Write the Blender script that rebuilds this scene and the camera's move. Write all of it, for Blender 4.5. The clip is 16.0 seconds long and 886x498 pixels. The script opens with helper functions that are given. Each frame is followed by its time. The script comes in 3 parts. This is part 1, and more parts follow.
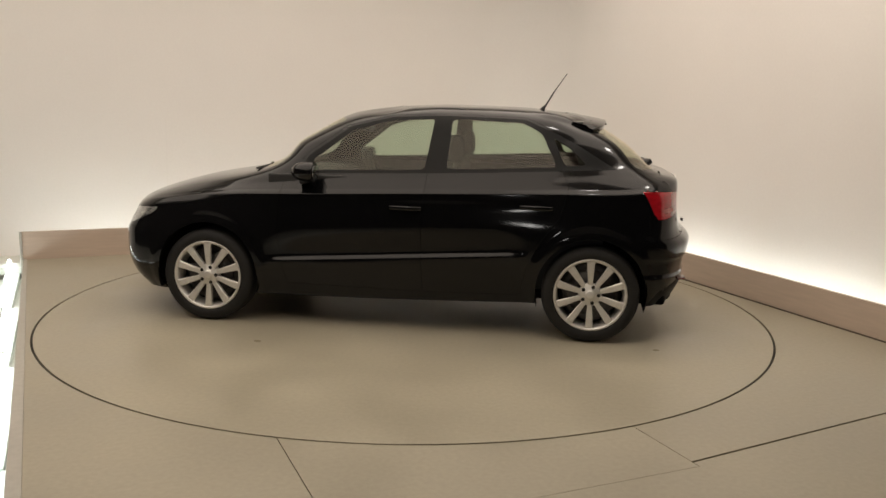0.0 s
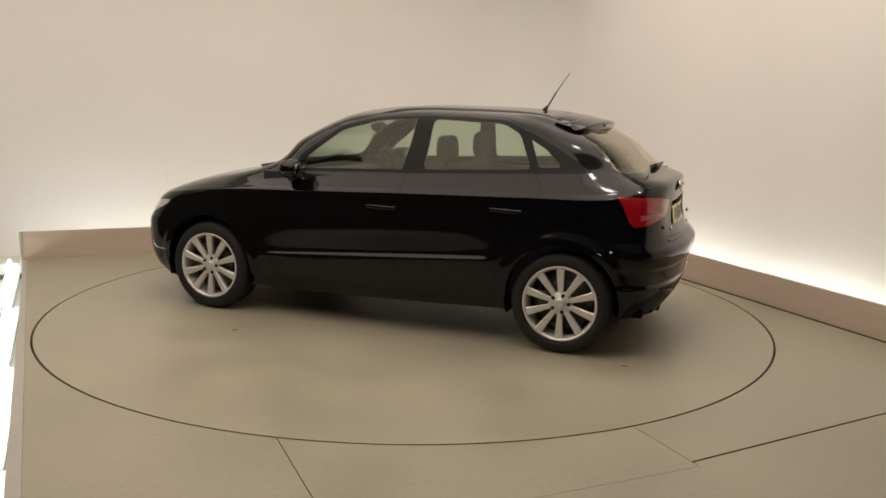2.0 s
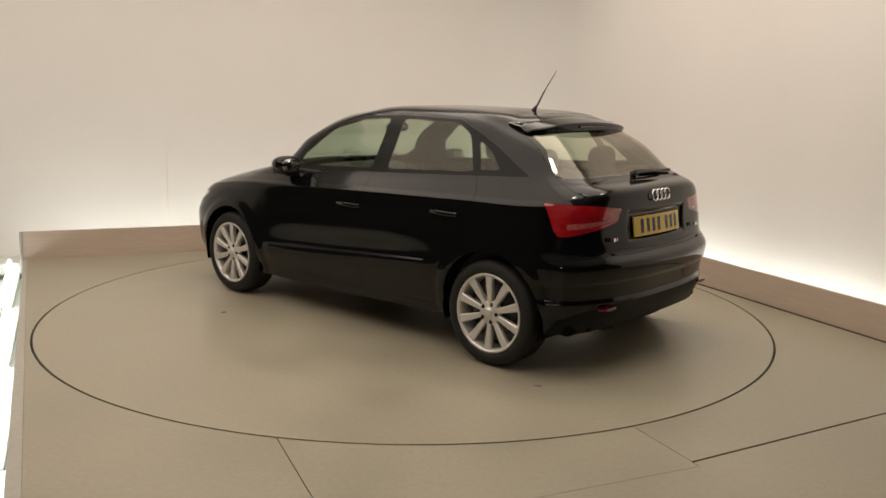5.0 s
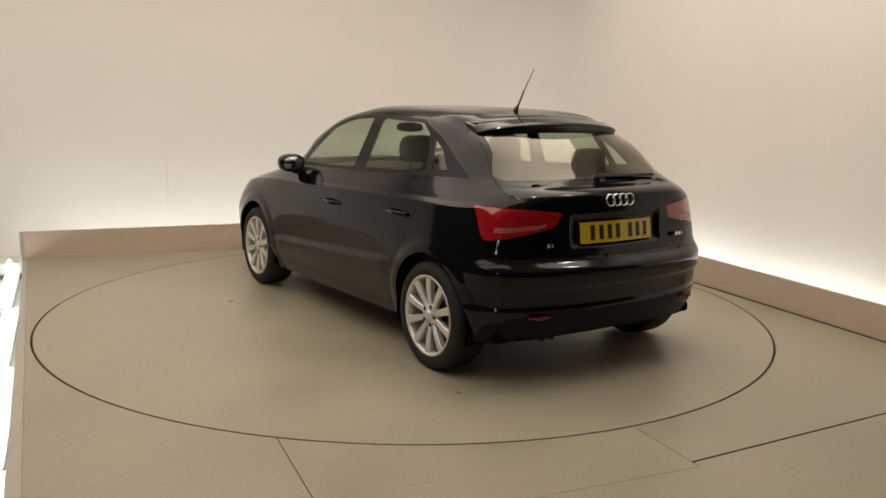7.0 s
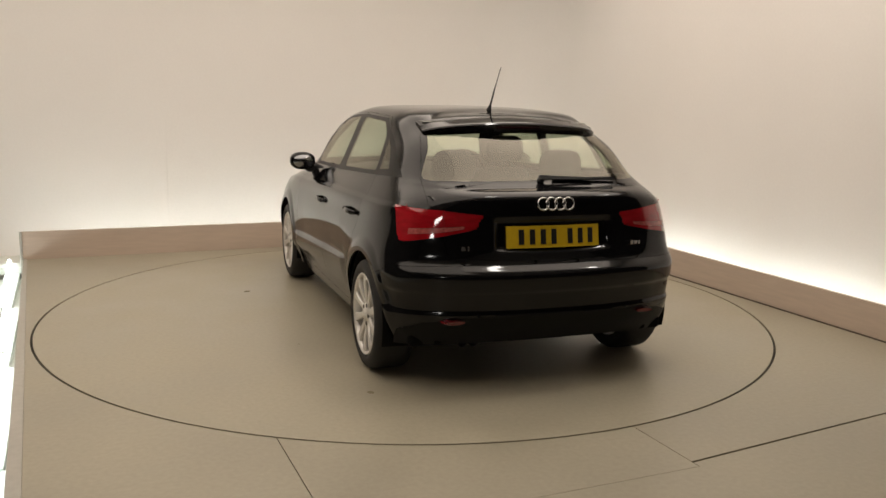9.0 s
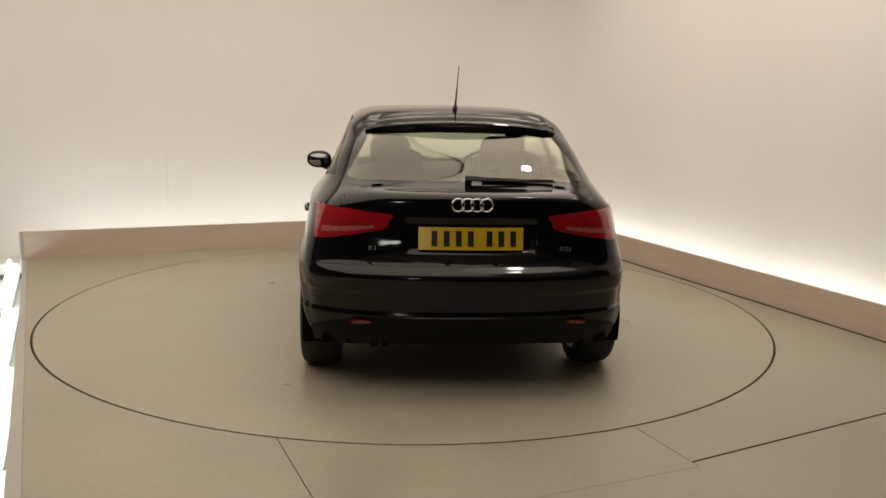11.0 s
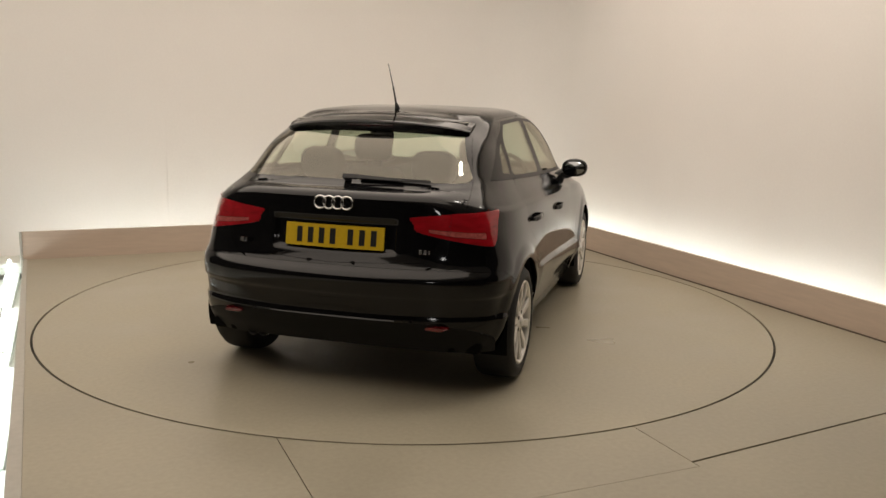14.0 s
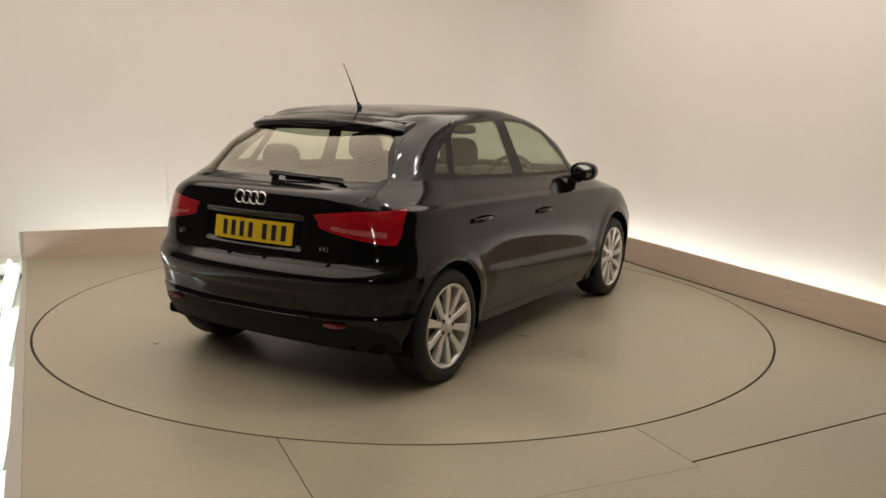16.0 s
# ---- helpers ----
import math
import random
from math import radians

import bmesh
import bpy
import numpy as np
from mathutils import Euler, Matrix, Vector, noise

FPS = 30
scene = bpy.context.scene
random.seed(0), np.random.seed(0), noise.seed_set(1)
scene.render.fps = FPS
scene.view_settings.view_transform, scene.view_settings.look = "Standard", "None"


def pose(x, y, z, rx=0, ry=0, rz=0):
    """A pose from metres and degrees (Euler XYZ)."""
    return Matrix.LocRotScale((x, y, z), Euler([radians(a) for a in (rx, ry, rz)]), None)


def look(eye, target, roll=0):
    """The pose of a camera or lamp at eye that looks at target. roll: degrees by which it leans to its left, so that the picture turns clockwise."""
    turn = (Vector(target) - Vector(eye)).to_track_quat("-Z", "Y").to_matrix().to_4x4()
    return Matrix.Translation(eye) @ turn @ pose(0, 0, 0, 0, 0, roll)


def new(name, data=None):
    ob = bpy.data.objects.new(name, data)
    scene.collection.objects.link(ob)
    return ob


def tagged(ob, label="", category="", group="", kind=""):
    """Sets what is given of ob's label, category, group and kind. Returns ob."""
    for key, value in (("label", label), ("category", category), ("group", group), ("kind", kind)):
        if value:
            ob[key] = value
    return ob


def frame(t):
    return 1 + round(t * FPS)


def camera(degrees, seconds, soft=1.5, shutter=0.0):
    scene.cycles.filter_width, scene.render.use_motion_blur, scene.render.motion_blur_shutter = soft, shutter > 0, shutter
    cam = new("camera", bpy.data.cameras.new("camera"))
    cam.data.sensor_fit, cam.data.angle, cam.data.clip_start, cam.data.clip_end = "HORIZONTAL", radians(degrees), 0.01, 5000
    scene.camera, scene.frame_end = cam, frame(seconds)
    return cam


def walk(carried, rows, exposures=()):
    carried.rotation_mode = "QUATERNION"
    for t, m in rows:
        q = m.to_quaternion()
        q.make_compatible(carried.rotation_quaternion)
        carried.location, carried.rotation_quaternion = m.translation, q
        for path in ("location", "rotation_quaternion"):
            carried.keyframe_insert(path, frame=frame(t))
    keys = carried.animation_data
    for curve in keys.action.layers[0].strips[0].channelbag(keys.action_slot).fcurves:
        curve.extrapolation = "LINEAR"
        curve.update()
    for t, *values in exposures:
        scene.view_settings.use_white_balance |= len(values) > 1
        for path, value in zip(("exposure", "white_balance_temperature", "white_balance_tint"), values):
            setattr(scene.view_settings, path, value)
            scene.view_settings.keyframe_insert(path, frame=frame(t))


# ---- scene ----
# camera: fixed on its stand
EYE = Vector((0.0, -5.916, 1.4926))
YAW, PITCH = radians(2.2127), radians(-10.249)
AIM = EYE + Vector((math.sin(YAW) * math.cos(PITCH), math.cos(YAW) * math.cos(PITCH), math.sin(PITCH)))
cam = camera(55.13, 16.0, soft=1.5)
walk(cam, [(0.0, look(EYE, AIM, 1.344)), (16.0, look(EYE, AIM, 1.344))], exposures=[(0.0, 0.0), (16.0, 0.0)])

# the booth stands turned by 21.6 degrees about the turntable's centre
BOOTH = pose(0, 0, 0, 0, 0, 21.6)
LEFT, RIGHT, BACK, FRONT = -2.49, 2.56, 2.612, -7.4
WALL_L, WALL_R, WALL_B, WALL_F, CEIL = -5.6, 2.86, 3.22, -7.6, 3.5
RING = 2.452
EDGE = -4.2

# ---- light ----
world = bpy.data.worlds.new("world")
scene.world = world
world.use_nodes = True
world.node_tree.nodes["Background"].inputs[0].default_value = (0.02, 0.02, 0.02, 1)


def area_lamp(name, a, b, z, sx, sy, power, colour, rx=0, ry=0, rz=0):
    d = bpy.data.lights.new(name, "AREA")
    d.shape, d.size, d.size_y, d.energy, d.color = "RECTANGLE", sx, sy, power, colour
    ob = new(name, d)
    ob.matrix_world = BOOTH @ pose(a, b, z, rx, ry, rz)
    return ob


WARM, COOL = (1.0, 0.86, 0.735), (0.86, 0.97, 1.0)
area_lamp("ceiling_lamp", -2.5, -0.6, CEIL - 0.06, 4.8, 6.0, 136, WARM)
area_lamp("ceiling_lamp", 1.18, -0.2, CEIL - 0.06, 2.5, 4.2, 67, WARM)
# small spots in the ceiling, mirrored in the paint
for sx, sy in ((0.5, -1.9), (2.0, -2.0)):
    d = bpy.data.lights.new("ceiling_spot", "AREA")
    d.shape, d.size, d.energy, d.color = "DISK", 0.24, 5.5, (1.0, 0.95, 0.88)
    new("ceiling_spot", d).matrix_world = BOOTH @ pose(sx, sy, CEIL - 0.09)

# lamp on the camera's stand
d = bpy.data.lights.new("stand_lamp", "AREA")
d.shape, d.size, d.energy, d.color = "DISK", 0.34, 4.0, (1.0, 0.97, 0.92)
new("stand_lamp", d).matrix_world = look((-0.42, -6.1, 1.45), (0, -1.8, 0.8))


# ---- materials ----
def mat(name, colour, rough=0.5, metal=0.0, grain=0.0, scale=20.0, bump=0.0, coat=0.0, spec=0.5, rough_var=0.0, stretch=(1, 1, 1), broad=0.0, broad_scale=1.2):
    """A surface whose colour and roughness vary at a fine and a broad scale."""
    m = bpy.data.materials.new(name)
    m.use_nodes = True
    nt = m.node_tree
    b = nt.nodes["Principled BSDF"]
    b.inputs["Base Color"].default_value = (*colour, 1)
    b.inputs["Roughness"].default_value = rough
    b.inputs["Metallic"].default_value = metal
    b.inputs["Coat Weight"].default_value = coat
    b.inputs["Coat Roughness"].default_value = 0.03
    b.inputs["Specular IOR Level"].default_value = spec
    if grain or bump or rough_var or broad:
        co = nt.nodes.new("ShaderNodeTexCoord")
        mp = nt.nodes.new("ShaderNodeMapping")
        mp.inputs["Scale"].default_value = stretch
        nt.links.new(co.outputs["Object"], mp.inputs["Vector"])
        n1 = nt.nodes.new("ShaderNodeTexNoise")
        n1.inputs["Scale"].default_value, n1.inputs["Detail"].default_value = scale, 6
        n2 = nt.nodes.new("ShaderNodeTexNoise")
        n2.inputs["Scale"].default_value, n2.inputs["Detail"].default_value = broad_scale, 3
        nt.links.new(mp.outputs[0], n1.inputs["Vector"])
        nt.links.new(mp.outputs[0], n2.inputs["Vector"])
        last = None
        for n, amount in ((n1, grain), (n2, broad)):
            if not amount:
                continue
            r = nt.nodes.new("ShaderNodeMapRange")
            r.inputs[1].default_value, r.inputs[2].default_value = 0.1, 0.9
            r.inputs[3].default_value, r.inputs[4].default_value = max(0.0, 1 - 2 * amount), 1 + 2 * amount
            nt.links.new(n.outputs["Fac"], r.inputs[0])
            mx = nt.nodes.new("ShaderNodeVectorMath")
            mx.operation = "SCALE"
            if last is None:
                mx.inputs[0].default_value = colour
            else:
                nt.links.new(last, mx.inputs[0])
            nt.links.new(r.outputs[0], mx.inputs["Scale"])
            last = mx.outputs[0]
        if last is not None:
            nt.links.new(last, b.inputs["Base Color"])
        if rough_var:
            r = nt.nodes.new("ShaderNodeMapRange")
            r.inputs[1].default_value, r.inputs[2].default_value = 0.1, 0.9
            r.inputs[3].default_value, r.inputs[4].default_value = max(0.02, rough - 2 * rough_var), rough + 2 * rough_var
            nt.links.new(n2.outputs["Fac"], r.inputs[0])
            nt.links.new(r.outputs[0], b.inputs["Roughness"])
        if bump:
            bp = nt.nodes.new("ShaderNodeBump")
            bp.inputs["Strength"].default_value, bp.inputs["Distance"].default_value = bump, 0.002
            nt.links.new(n1.outputs["Fac"], bp.inputs["Height"])
            nt.links.new(bp.outputs[0], b.inputs["Normal"])
    return m


def glow(name, colour, strength):
    m = bpy.data.materials.new(name)
    m.use_nodes = True
    b = m.node_tree.nodes["Principled BSDF"]
    b.inputs["Base Color"].default_value = (0.8, 0.8, 0.8, 1)
    b.inputs["Emission Color"].default_value = (*colour, 1)
    b.inputs["Emission Strength"].default_value = strength
    return m


M_FLOOR = mat("floor paint", (0.350, 0.317, 0.238), 0.40, grain=0.05, scale=40, bump=0.06, rough_var=0.12, broad=0.09, broad_scale=1.3)
M_DISC = mat("turntable paint", (0.362, 0.328, 0.244), 0.38, grain=0.05, scale=40, bump=0.06, rough_var=0.12, broad=0.09, broad_scale=1.5)
M_KERB = mat("kerb paint", (0.56, 0.455, 0.365), 0.5, grain=0.05, scale=14, bump=0.08, broad=0.05, stretch=(0.3, 0.3, 3))
M_TRIM = mat("edge trim", (0.42, 0.40, 0.35), 0.45, grain=0.06, scale=30)
M_WALL = mat("wall paint", (0.85, 0.815, 0.775), 0.75, grain=0.012, scale=50, bump=0.04, broad=0.02, broad_scale=0.7)
# for the unseen walls added on the camera's side
M_DARK = mat("unseen dark wall", (0.05, 0.047, 0.045), 0.9, grain=0.15, scale=6, bump=0.2, stretch=(8, 8, 0.4))
M_FAR_FLOOR = mat("added dark floor", (0.045, 0.043, 0.040), 0.95, grain=0.2, scale=300, bump=0.3)
M_JOINT = mat("dark joint", (0.10, 0.075, 0.05), 0.7, grain=0.3, scale=12)
M_PIT = mat("pit", (0.03, 0.027, 0.02), 0.8, grain=0.2)
M_TROUGH = mat("trough", (0.7, 0.72, 0.66), 0.5, grain=0.05)
M_TUBE = glow("tube", COOL, 10.5)


# ---- mesh helpers ----
def part(name, bm, material, parent=None, label="", smooth=False):
    """Links a bmesh as one mesh object, under a thing where one is given."""
    me = bpy.data.meshes.new(name)
    if bm.faces:
        bmesh.ops.recalc_face_normals(bm, faces=bm.faces)
    for f in bm.faces:
        f.smooth = smooth
    bm.to_mesh(me)
    bm.free()
    me.materials.append(material)
    ob = new(name, me)
    if parent is not None:
        ob.parent = parent
    if label:
        ob["label"] = label
    return ob


def box(x0, x1, y0, y1, z0, z1, bevel=0.0, seg=2):
    bm = bmesh.new()
    bmesh.ops.create_cube(bm, size=1.0)
    for v in bm.verts:
        v.co = Vector(((x0 + x1) / 2 + v.co.x * (x1 - x0), (y0 + y1) / 2 + v.co.y * (y1 - y0), (z0 + z1) / 2 + v.co.z * (z1 - z0)))
    if bevel:
        bmesh.ops.bevel(bm, geom=bm.edges[:], offset=bevel, segments=seg, affect="EDGES", profile=0.5)
    return bm


def slab(points, z0, z1):
    """A plate with the given outline."""
    bm = bmesh.new()
    f = bm.faces.new([bm.verts.new((p[0], p[1], z0)) for p in points])
    ext = bmesh.ops.extrude_face_region(bm, geom=[f])
    for v in ext["geom"]:
        if isinstance(v, bmesh.types.BMVert):
            v.co.z = z1
    bmesh.ops.triangulate(bm, faces=[f for f in bm.faces if len(f.verts) > 4])
    return bm


def rod(bm, p, q, r, r2=None, n=12):
    """A closed round bar from p to q, added to bm."""
    p, q = Vector(p), Vector(q)
    m = Matrix.Translation((p + q) / 2) @ (q - p).to_track_quat("Z", "Y").to_matrix().to_4x4()
    bmesh.ops.create_cone(bm, cap_ends=True, segments=n, radius1=r, radius2=r if r2 is None else r2, depth=(q - p).length, matrix=m)
    return bm


def set_in_booth(ob, label, category, kind=""):
    ob.matrix_world = BOOTH
    return tagged(ob, label, category, kind=kind)


# ---- booth ----
def build_booth():
    # walls and ceiling
    t = 0.12
    set_in_booth(part("wall_back", box(WALL_L - t, WALL_R + t, WALL_B, WALL_B + t, -0.5, CEIL), M_WALL), "plain off-white painted wall lit from below", "wall", "structure")
    set_in_booth(part("wall_right", box(WALL_R, WALL_R + t, -3.2, WALL_B - 0.001, -0.5, CEIL), M_WALL), "plain off-white painted wall lit from below", "wall", "structure")
    # next three walls: out of view, added dark so the car's paint mirrors little
    set_in_booth(part("wall_right_front", box(WALL_R, WALL_R + t, WALL_F, -3.201, -0.5, CEIL), M_DARK), "unseen dark wall added for dark reflections in the car", "wall", "structure")
    set_in_booth(part("wall_left", box(WALL_L - t, WALL_L, WALL_F, WALL_B - 0.001, -0.5, CEIL), M_DARK), "unseen dark wall added for dark reflections in the car", "wall", "structure")
    set_in_booth(part("wall_front", box(WALL_L - t, WALL_R + t, WALL_F - t, WALL_F - 0.001, -0.5, CEIL), M_DARK), "unseen dark wall added for dark reflections in the car", "wall", "structure")
    bm = bmesh.new()
    n, r = 40, 0.75
    path = [Vector((0.0, 0.0))]
    for i in range(n):
        s = (i + 0.5) / n
        w = math.pi / 2 * (3 * s * s - 2 * s ** 3)
        path.append(path[-1] + Vector((math.sin(w), math.cos(w))))
    k = r / path[-1].x
    cols = []
    for p in path:
        a, b = WALL_R - 0.002 - k * p.x, WALL_B - 0.002 - r + k * p.y
        cols.append([bm.verts.new((a, b, z)) for z in (-0.06, CEIL)])
    for p, q in zip(cols, cols[1:]):
        bm.faces.new((p[0], q[0], q[1], p[1]))
    set_in_booth(part("wall_corner", bm, M_WALL, smooth=True), "rounded off-white wall corner", "wall", "structure")
    set_in_booth(part("wall_panel", box(-1.31, 0.36, WALL_B - 0.005, WALL_B - 0.002, -0.06, 1.245, 0.001), M_WALL), "off-white flush panel on the wall", "wall panel", "structure")
    set_in_booth(part("ceiling", box(WALL_L - t, WALL_R + t, WALL_F - t, WALL_B + t, CEIL + 0.001, CEIL + t), M_WALL), "plain white ceiling", "ceiling", "structure")
    set_in_booth(part("ground", box(WALL_L - t, WALL_R + t, WALL_F - t, WALL_B + t, -0.62, -0.501), M_TROUGH), "pale ground below the raised platform", "ground", "structure")

    def left_edge(b):
        return -2.479 - 0.0333 * b

    # raised floor of sheets round the turntable
    floor = part("floor", slab([(left_edge(FRONT) + 0.01, FRONT), (RIGHT - 0.002, FRONT), (RIGHT - 0.002, BACK - 0.002), (left_edge(BACK) + 0.01, BACK - 0.002)], -0.18, -0.04), M_PIT)
    set_in_booth(floor, "beige painted floor sheets with thin joints", "floor", "structure")

    def sheet(a0, a1, outer, side, skew=0.0):
        g = 0.0022
        a0, a1 = a0 + g, a1 - g
        pts = []
        n = 40
        lo, hi = max(a0, -RING), min(a1, RING)
        turn0, turn1 = math.acos(lo / RING), math.acos(hi / RING)
        for i in range(n + 1):
            a = RING * math.cos(turn0 + (turn1 - turn0) * i / n)
            rr = RING * RING - a * a
            pts.append((a, side * math.sqrt(rr) if rr > 0 else 0.0))
        if a0 < -2.4:
            pts.insert(0, (left_edge(0), 0.0))
        if a1 > RING:
            pts.append((a1, 0.0))
        pts += [(a1, outer + skew * (a1 - a0)), (left_edge(outer) if a0 < -2.4 else a0, outer)]
        part("floor_panel", slab(pts, -0.04, 0.0), M_FLOOR, floor)

    sheet(LEFT, -1.41, EDGE, -1)
    sheet(-1.41, 0.157, -2.905, -1)
    sheet(0.157, RIGHT - 0.016, -2.853, -1, 0.0912)
    sheet(LEFT, 0.157, BACK - 0.003, 1)
    sheet(0.157, RIGHT - 0.016, BACK - 0.003, 1)
    g = 0.0022
    end = -2.853 + 0.0912 * (RIGHT - 0.16)
    part("floor_panel", slab([(-1.41 + g, -2.905 - g), (0.157 + g, -2.905 - g), (0.157 + g, -2.853 - 6 * g), (RIGHT - 0.016, end - 6 * g), (RIGHT - 0.016, EDGE), (-1.41 + g, EDGE)], -0.04, 0.0), M_FLOOR, floor)

    # dark ground added out of view, to darken what the car's tail mirrors
    set_in_booth(part("carpet", box(left_edge(FRONT) + 0.02, RIGHT - 0.02, FRONT + 0.01, EDGE - 0.004, -0.04, 0.0), M_FAR_FLOOR), "unseen dark floor added beyond the painted sheets", "carpet", "structure")

    # low upstands that hide the tubes
    set_in_booth(part("kerb_back", box(left_edge(BACK) - 0.03, RIGHT + 0.022, BACK, BACK + 0.022, -0.18, 0.2445, 0.003), M_KERB), "low beige upstand board along the platform", "kerb", "structure")
    set_in_booth(part("kerb_right", box(RIGHT, RIGHT + 0.022, FRONT, BACK - 0.001, -0.18, 0.233, 0.003), M_KERB), "low beige upstand board along the platform", "kerb", "structure")
    # strip added to draw the dark line of the joint
    set_in_booth(part("kerb_joint", box(RIGHT - 0.0155, RIGHT - 0.0005, EDGE, BACK - 0.004, -0.03, 0.007, 0.002), M_JOINT), "dark strip along the joint at the foot of the upstand", "trim", "structure")
    set_in_booth(part("edge_trim", slab([(left_edge(FRONT) - 0.001, FRONT), (left_edge(BACK) - 0.001, BACK - 0.001), (left_edge(BACK) - 0.03, BACK - 0.001), (left_edge(FRONT) - 0.089, FRONT)], -0.18, 0.004), M_TRIM), "pale grey strip along the platform edge", "trim", "structure")
    set_in_booth(part("kerb_end", box(left_edge(BACK) - 0.05, left_edge(BACK) - 0.031, BACK - 0.03, BACK + 0.022, -0.18, 0.243, 0.003), M_TRIM), "pale end cap of the upstand board", "trim", "structure")

    # fluorescent tubes in the troughs
    def tube(a0, b0, a1, b1, z):
        d = (Vector((a1, b1, 0)) - Vector((a0, b0, 0))).normalized()
        lamp = new("tube_light")
        set_in_booth(lamp, "white fluorescent batten tube glowing beside the platform", "tube light")
        lamp["group"] = "tube lights round the platform"
        p, q = Vector((a0, b0, z)), Vector((a1, b1, z))
        part("tube", rod(bmesh.new(), p + d * 0.014, q - d * 0.014, 0.016, n=16), M_TUBE, lamp, "glowing white tube", True)
        for e, s in ((p, 1), (q, -1)):
            part("cap", rod(bmesh.new(), e, e + d * s * 0.014, 0.0165, n=16), M_TROUGH, lamp, "white end cap", True)
            part("holder", box(e.x - 0.010, e.x + 0.010, e.y - 0.010, e.y + 0.010, z - 0.075, z - 0.012, 0.003), M_TROUGH, lamp)
        u = d.cross(Vector((0, 0, 1))) * 0.03
        lo, hi = p - Vector((abs(u.x), abs(u.y), 0)), q + Vector((abs(u.x), abs(u.y), 0))
        part("batten", box(min(lo.x, hi.x), max(lo.x, hi.x), min(lo.y, hi.y), max(lo.y, hi.y), z - 0.12, z - 0.075, 0.004), M_TROUGH, lamp, "white steel batten")

    zt = 0.05
    for i in range(4):
        tube(-2.45 + i * 1.28, BACK + 0.14, -1.22 + i * 1.28, BACK + 0.14, zt)
    for i in range(4):
        tube(RIGHT + 0.12, 2.55 - i * 1.5, RIGHT + 0.12, 1.10 - i * 1.5, zt)
    for i in range(4):
        tube(-2.604 - 0.041 * (2.85 - i * 1.5), 2.85 - i * 1.5, -2.604 - 0.041 * (1.37 - i * 1.5), 1.37 - i * 1.5, -0.05)
    for a0, a1, b0, b1, z in ((LEFT - 0.4, WALL_R - 0.002, BACK + 0.03, WALL_B - 0.002, -0.07), (RIGHT + 0.03, WALL_R - 0.002, FRONT, BACK + 0.02, -0.075)):
        set_in_booth(part("trough", box(a0, a1, b0, b1, z - 0.06, z), M_TROUGH), "pale lighting trough beside the platform", "trough", "structure")
    set_in_booth(part("trough", slab([(left_edge(FRONT) - 0.035, FRONT), (left_edge(BACK) - 0.035, BACK + 0.02), (left_edge(BACK) - 0.7, BACK + 0.02), (left_edge(FRONT) - 0.7, FRONT)], -0.26, -0.172), M_TROUGH), "pale lighting trough beside the platform", "trough", "structure")


build_booth()


# ---- turntable ----
def build_turntable():
    table = tagged(new("turntable"), "round beige painted turntable set flush in the floor", "turntable")
    n = 192

    def disc(r, z0, z1):
        bm = bmesh.new()
        rows = []
        for q, z in ((0.002, z1), (r * 0.33, z1), (r * 0.66, z1), (r - 0.001, z1), (r, z1 - 0.001), (r, z0)):
            rows.append([bm.verts.new((q * math.cos(2 * math.pi * i / n), q * math.sin(2 * math.pi * i / n), z)) for i in range(n)])
        for p, q in zip(rows, rows[1:]):
            for i in range(n):
                bm.faces.new((p[i], p[(i + 1) % n], q[(i + 1) % n], q[i]))
        return bm

    part("deck", disc(RING - 0.014, -0.030, 0.0), M_DISC, table, "beige painted deck")
    part("edge_band", disc(RING - 0.004, -0.036, -0.008), M_PIT, table, "dark edge band of the deck")
    return table


turntable = build_turntable()


# ---- car ----
M_PAINT = mat("black paint", (0.0035, 0.0035, 0.004), 0.09, spec=0.38, grain=0.15, scale=900, rough_var=0.02, broad=0.1, broad_scale=2.0)
M_BLACK = mat("black plastic", (0.012, 0.012, 0.012), 0.45, grain=0.15, scale=300, bump=0.1)
M_VALANCE = mat("matt black bumper plastic", (0.007, 0.007, 0.007), 0.5, spec=0.15, grain=0.2, scale=250, bump=0.15)
M_FRAME = mat("black window surround", (0.006, 0.006, 0.006), 0.35, spec=0.2, grain=0.15, scale=200)
M_GLOSSY = mat("gloss black trim", (0.006, 0.006, 0.006), 0.12, grain=0.1, scale=200, coat=0.5)
M_RUBBER = mat("tyre rubber", (0.011, 0.0105, 0.010), 0.7, grain=0.2, scale=80, bump=0.2)
M_ALLOY = mat("silver alloy", (0.74, 0.72, 0.68), 0.35, metal=0.4, grain=0.05, scale=60, rough_var=0.05)
M_DISC_STEEL = mat("brake steel", (0.10, 0.095, 0.09), 0.4, metal=0.9, grain=0.15, scale=40)
# steel in a dark tone, for the tailpipes
M_PIPE = mat("dark pipe steel", (0.03, 0.028, 0.026), 0.5, metal=0.7, grain=0.2, scale=60)
M_CHROME = mat("chrome", (0.85, 0.85, 0.85), 0.1, metal=1.0, grain=0.03, scale=50)
M_RED = mat("red lamp lens", (0.34, 0.006, 0.012), 0.08, coat=1.0, grain=0.22, scale=14, stretch=(1, 1, 3))
M_RED_DARK = mat("dark red lens", (0.12, 0.004, 0.006), 0.10, coat=1.0, grain=0.15, scale=70)
M_SMOKED = mat("smoked red lens", (0.02, 0.003, 0.004), 0.10, coat=1.0, grain=0.15, scale=70)
M_PINK = mat("pale red lens strip", (0.42, 0.10, 0.09), 0.15, coat=0.8, grain=0.3, scale=60)
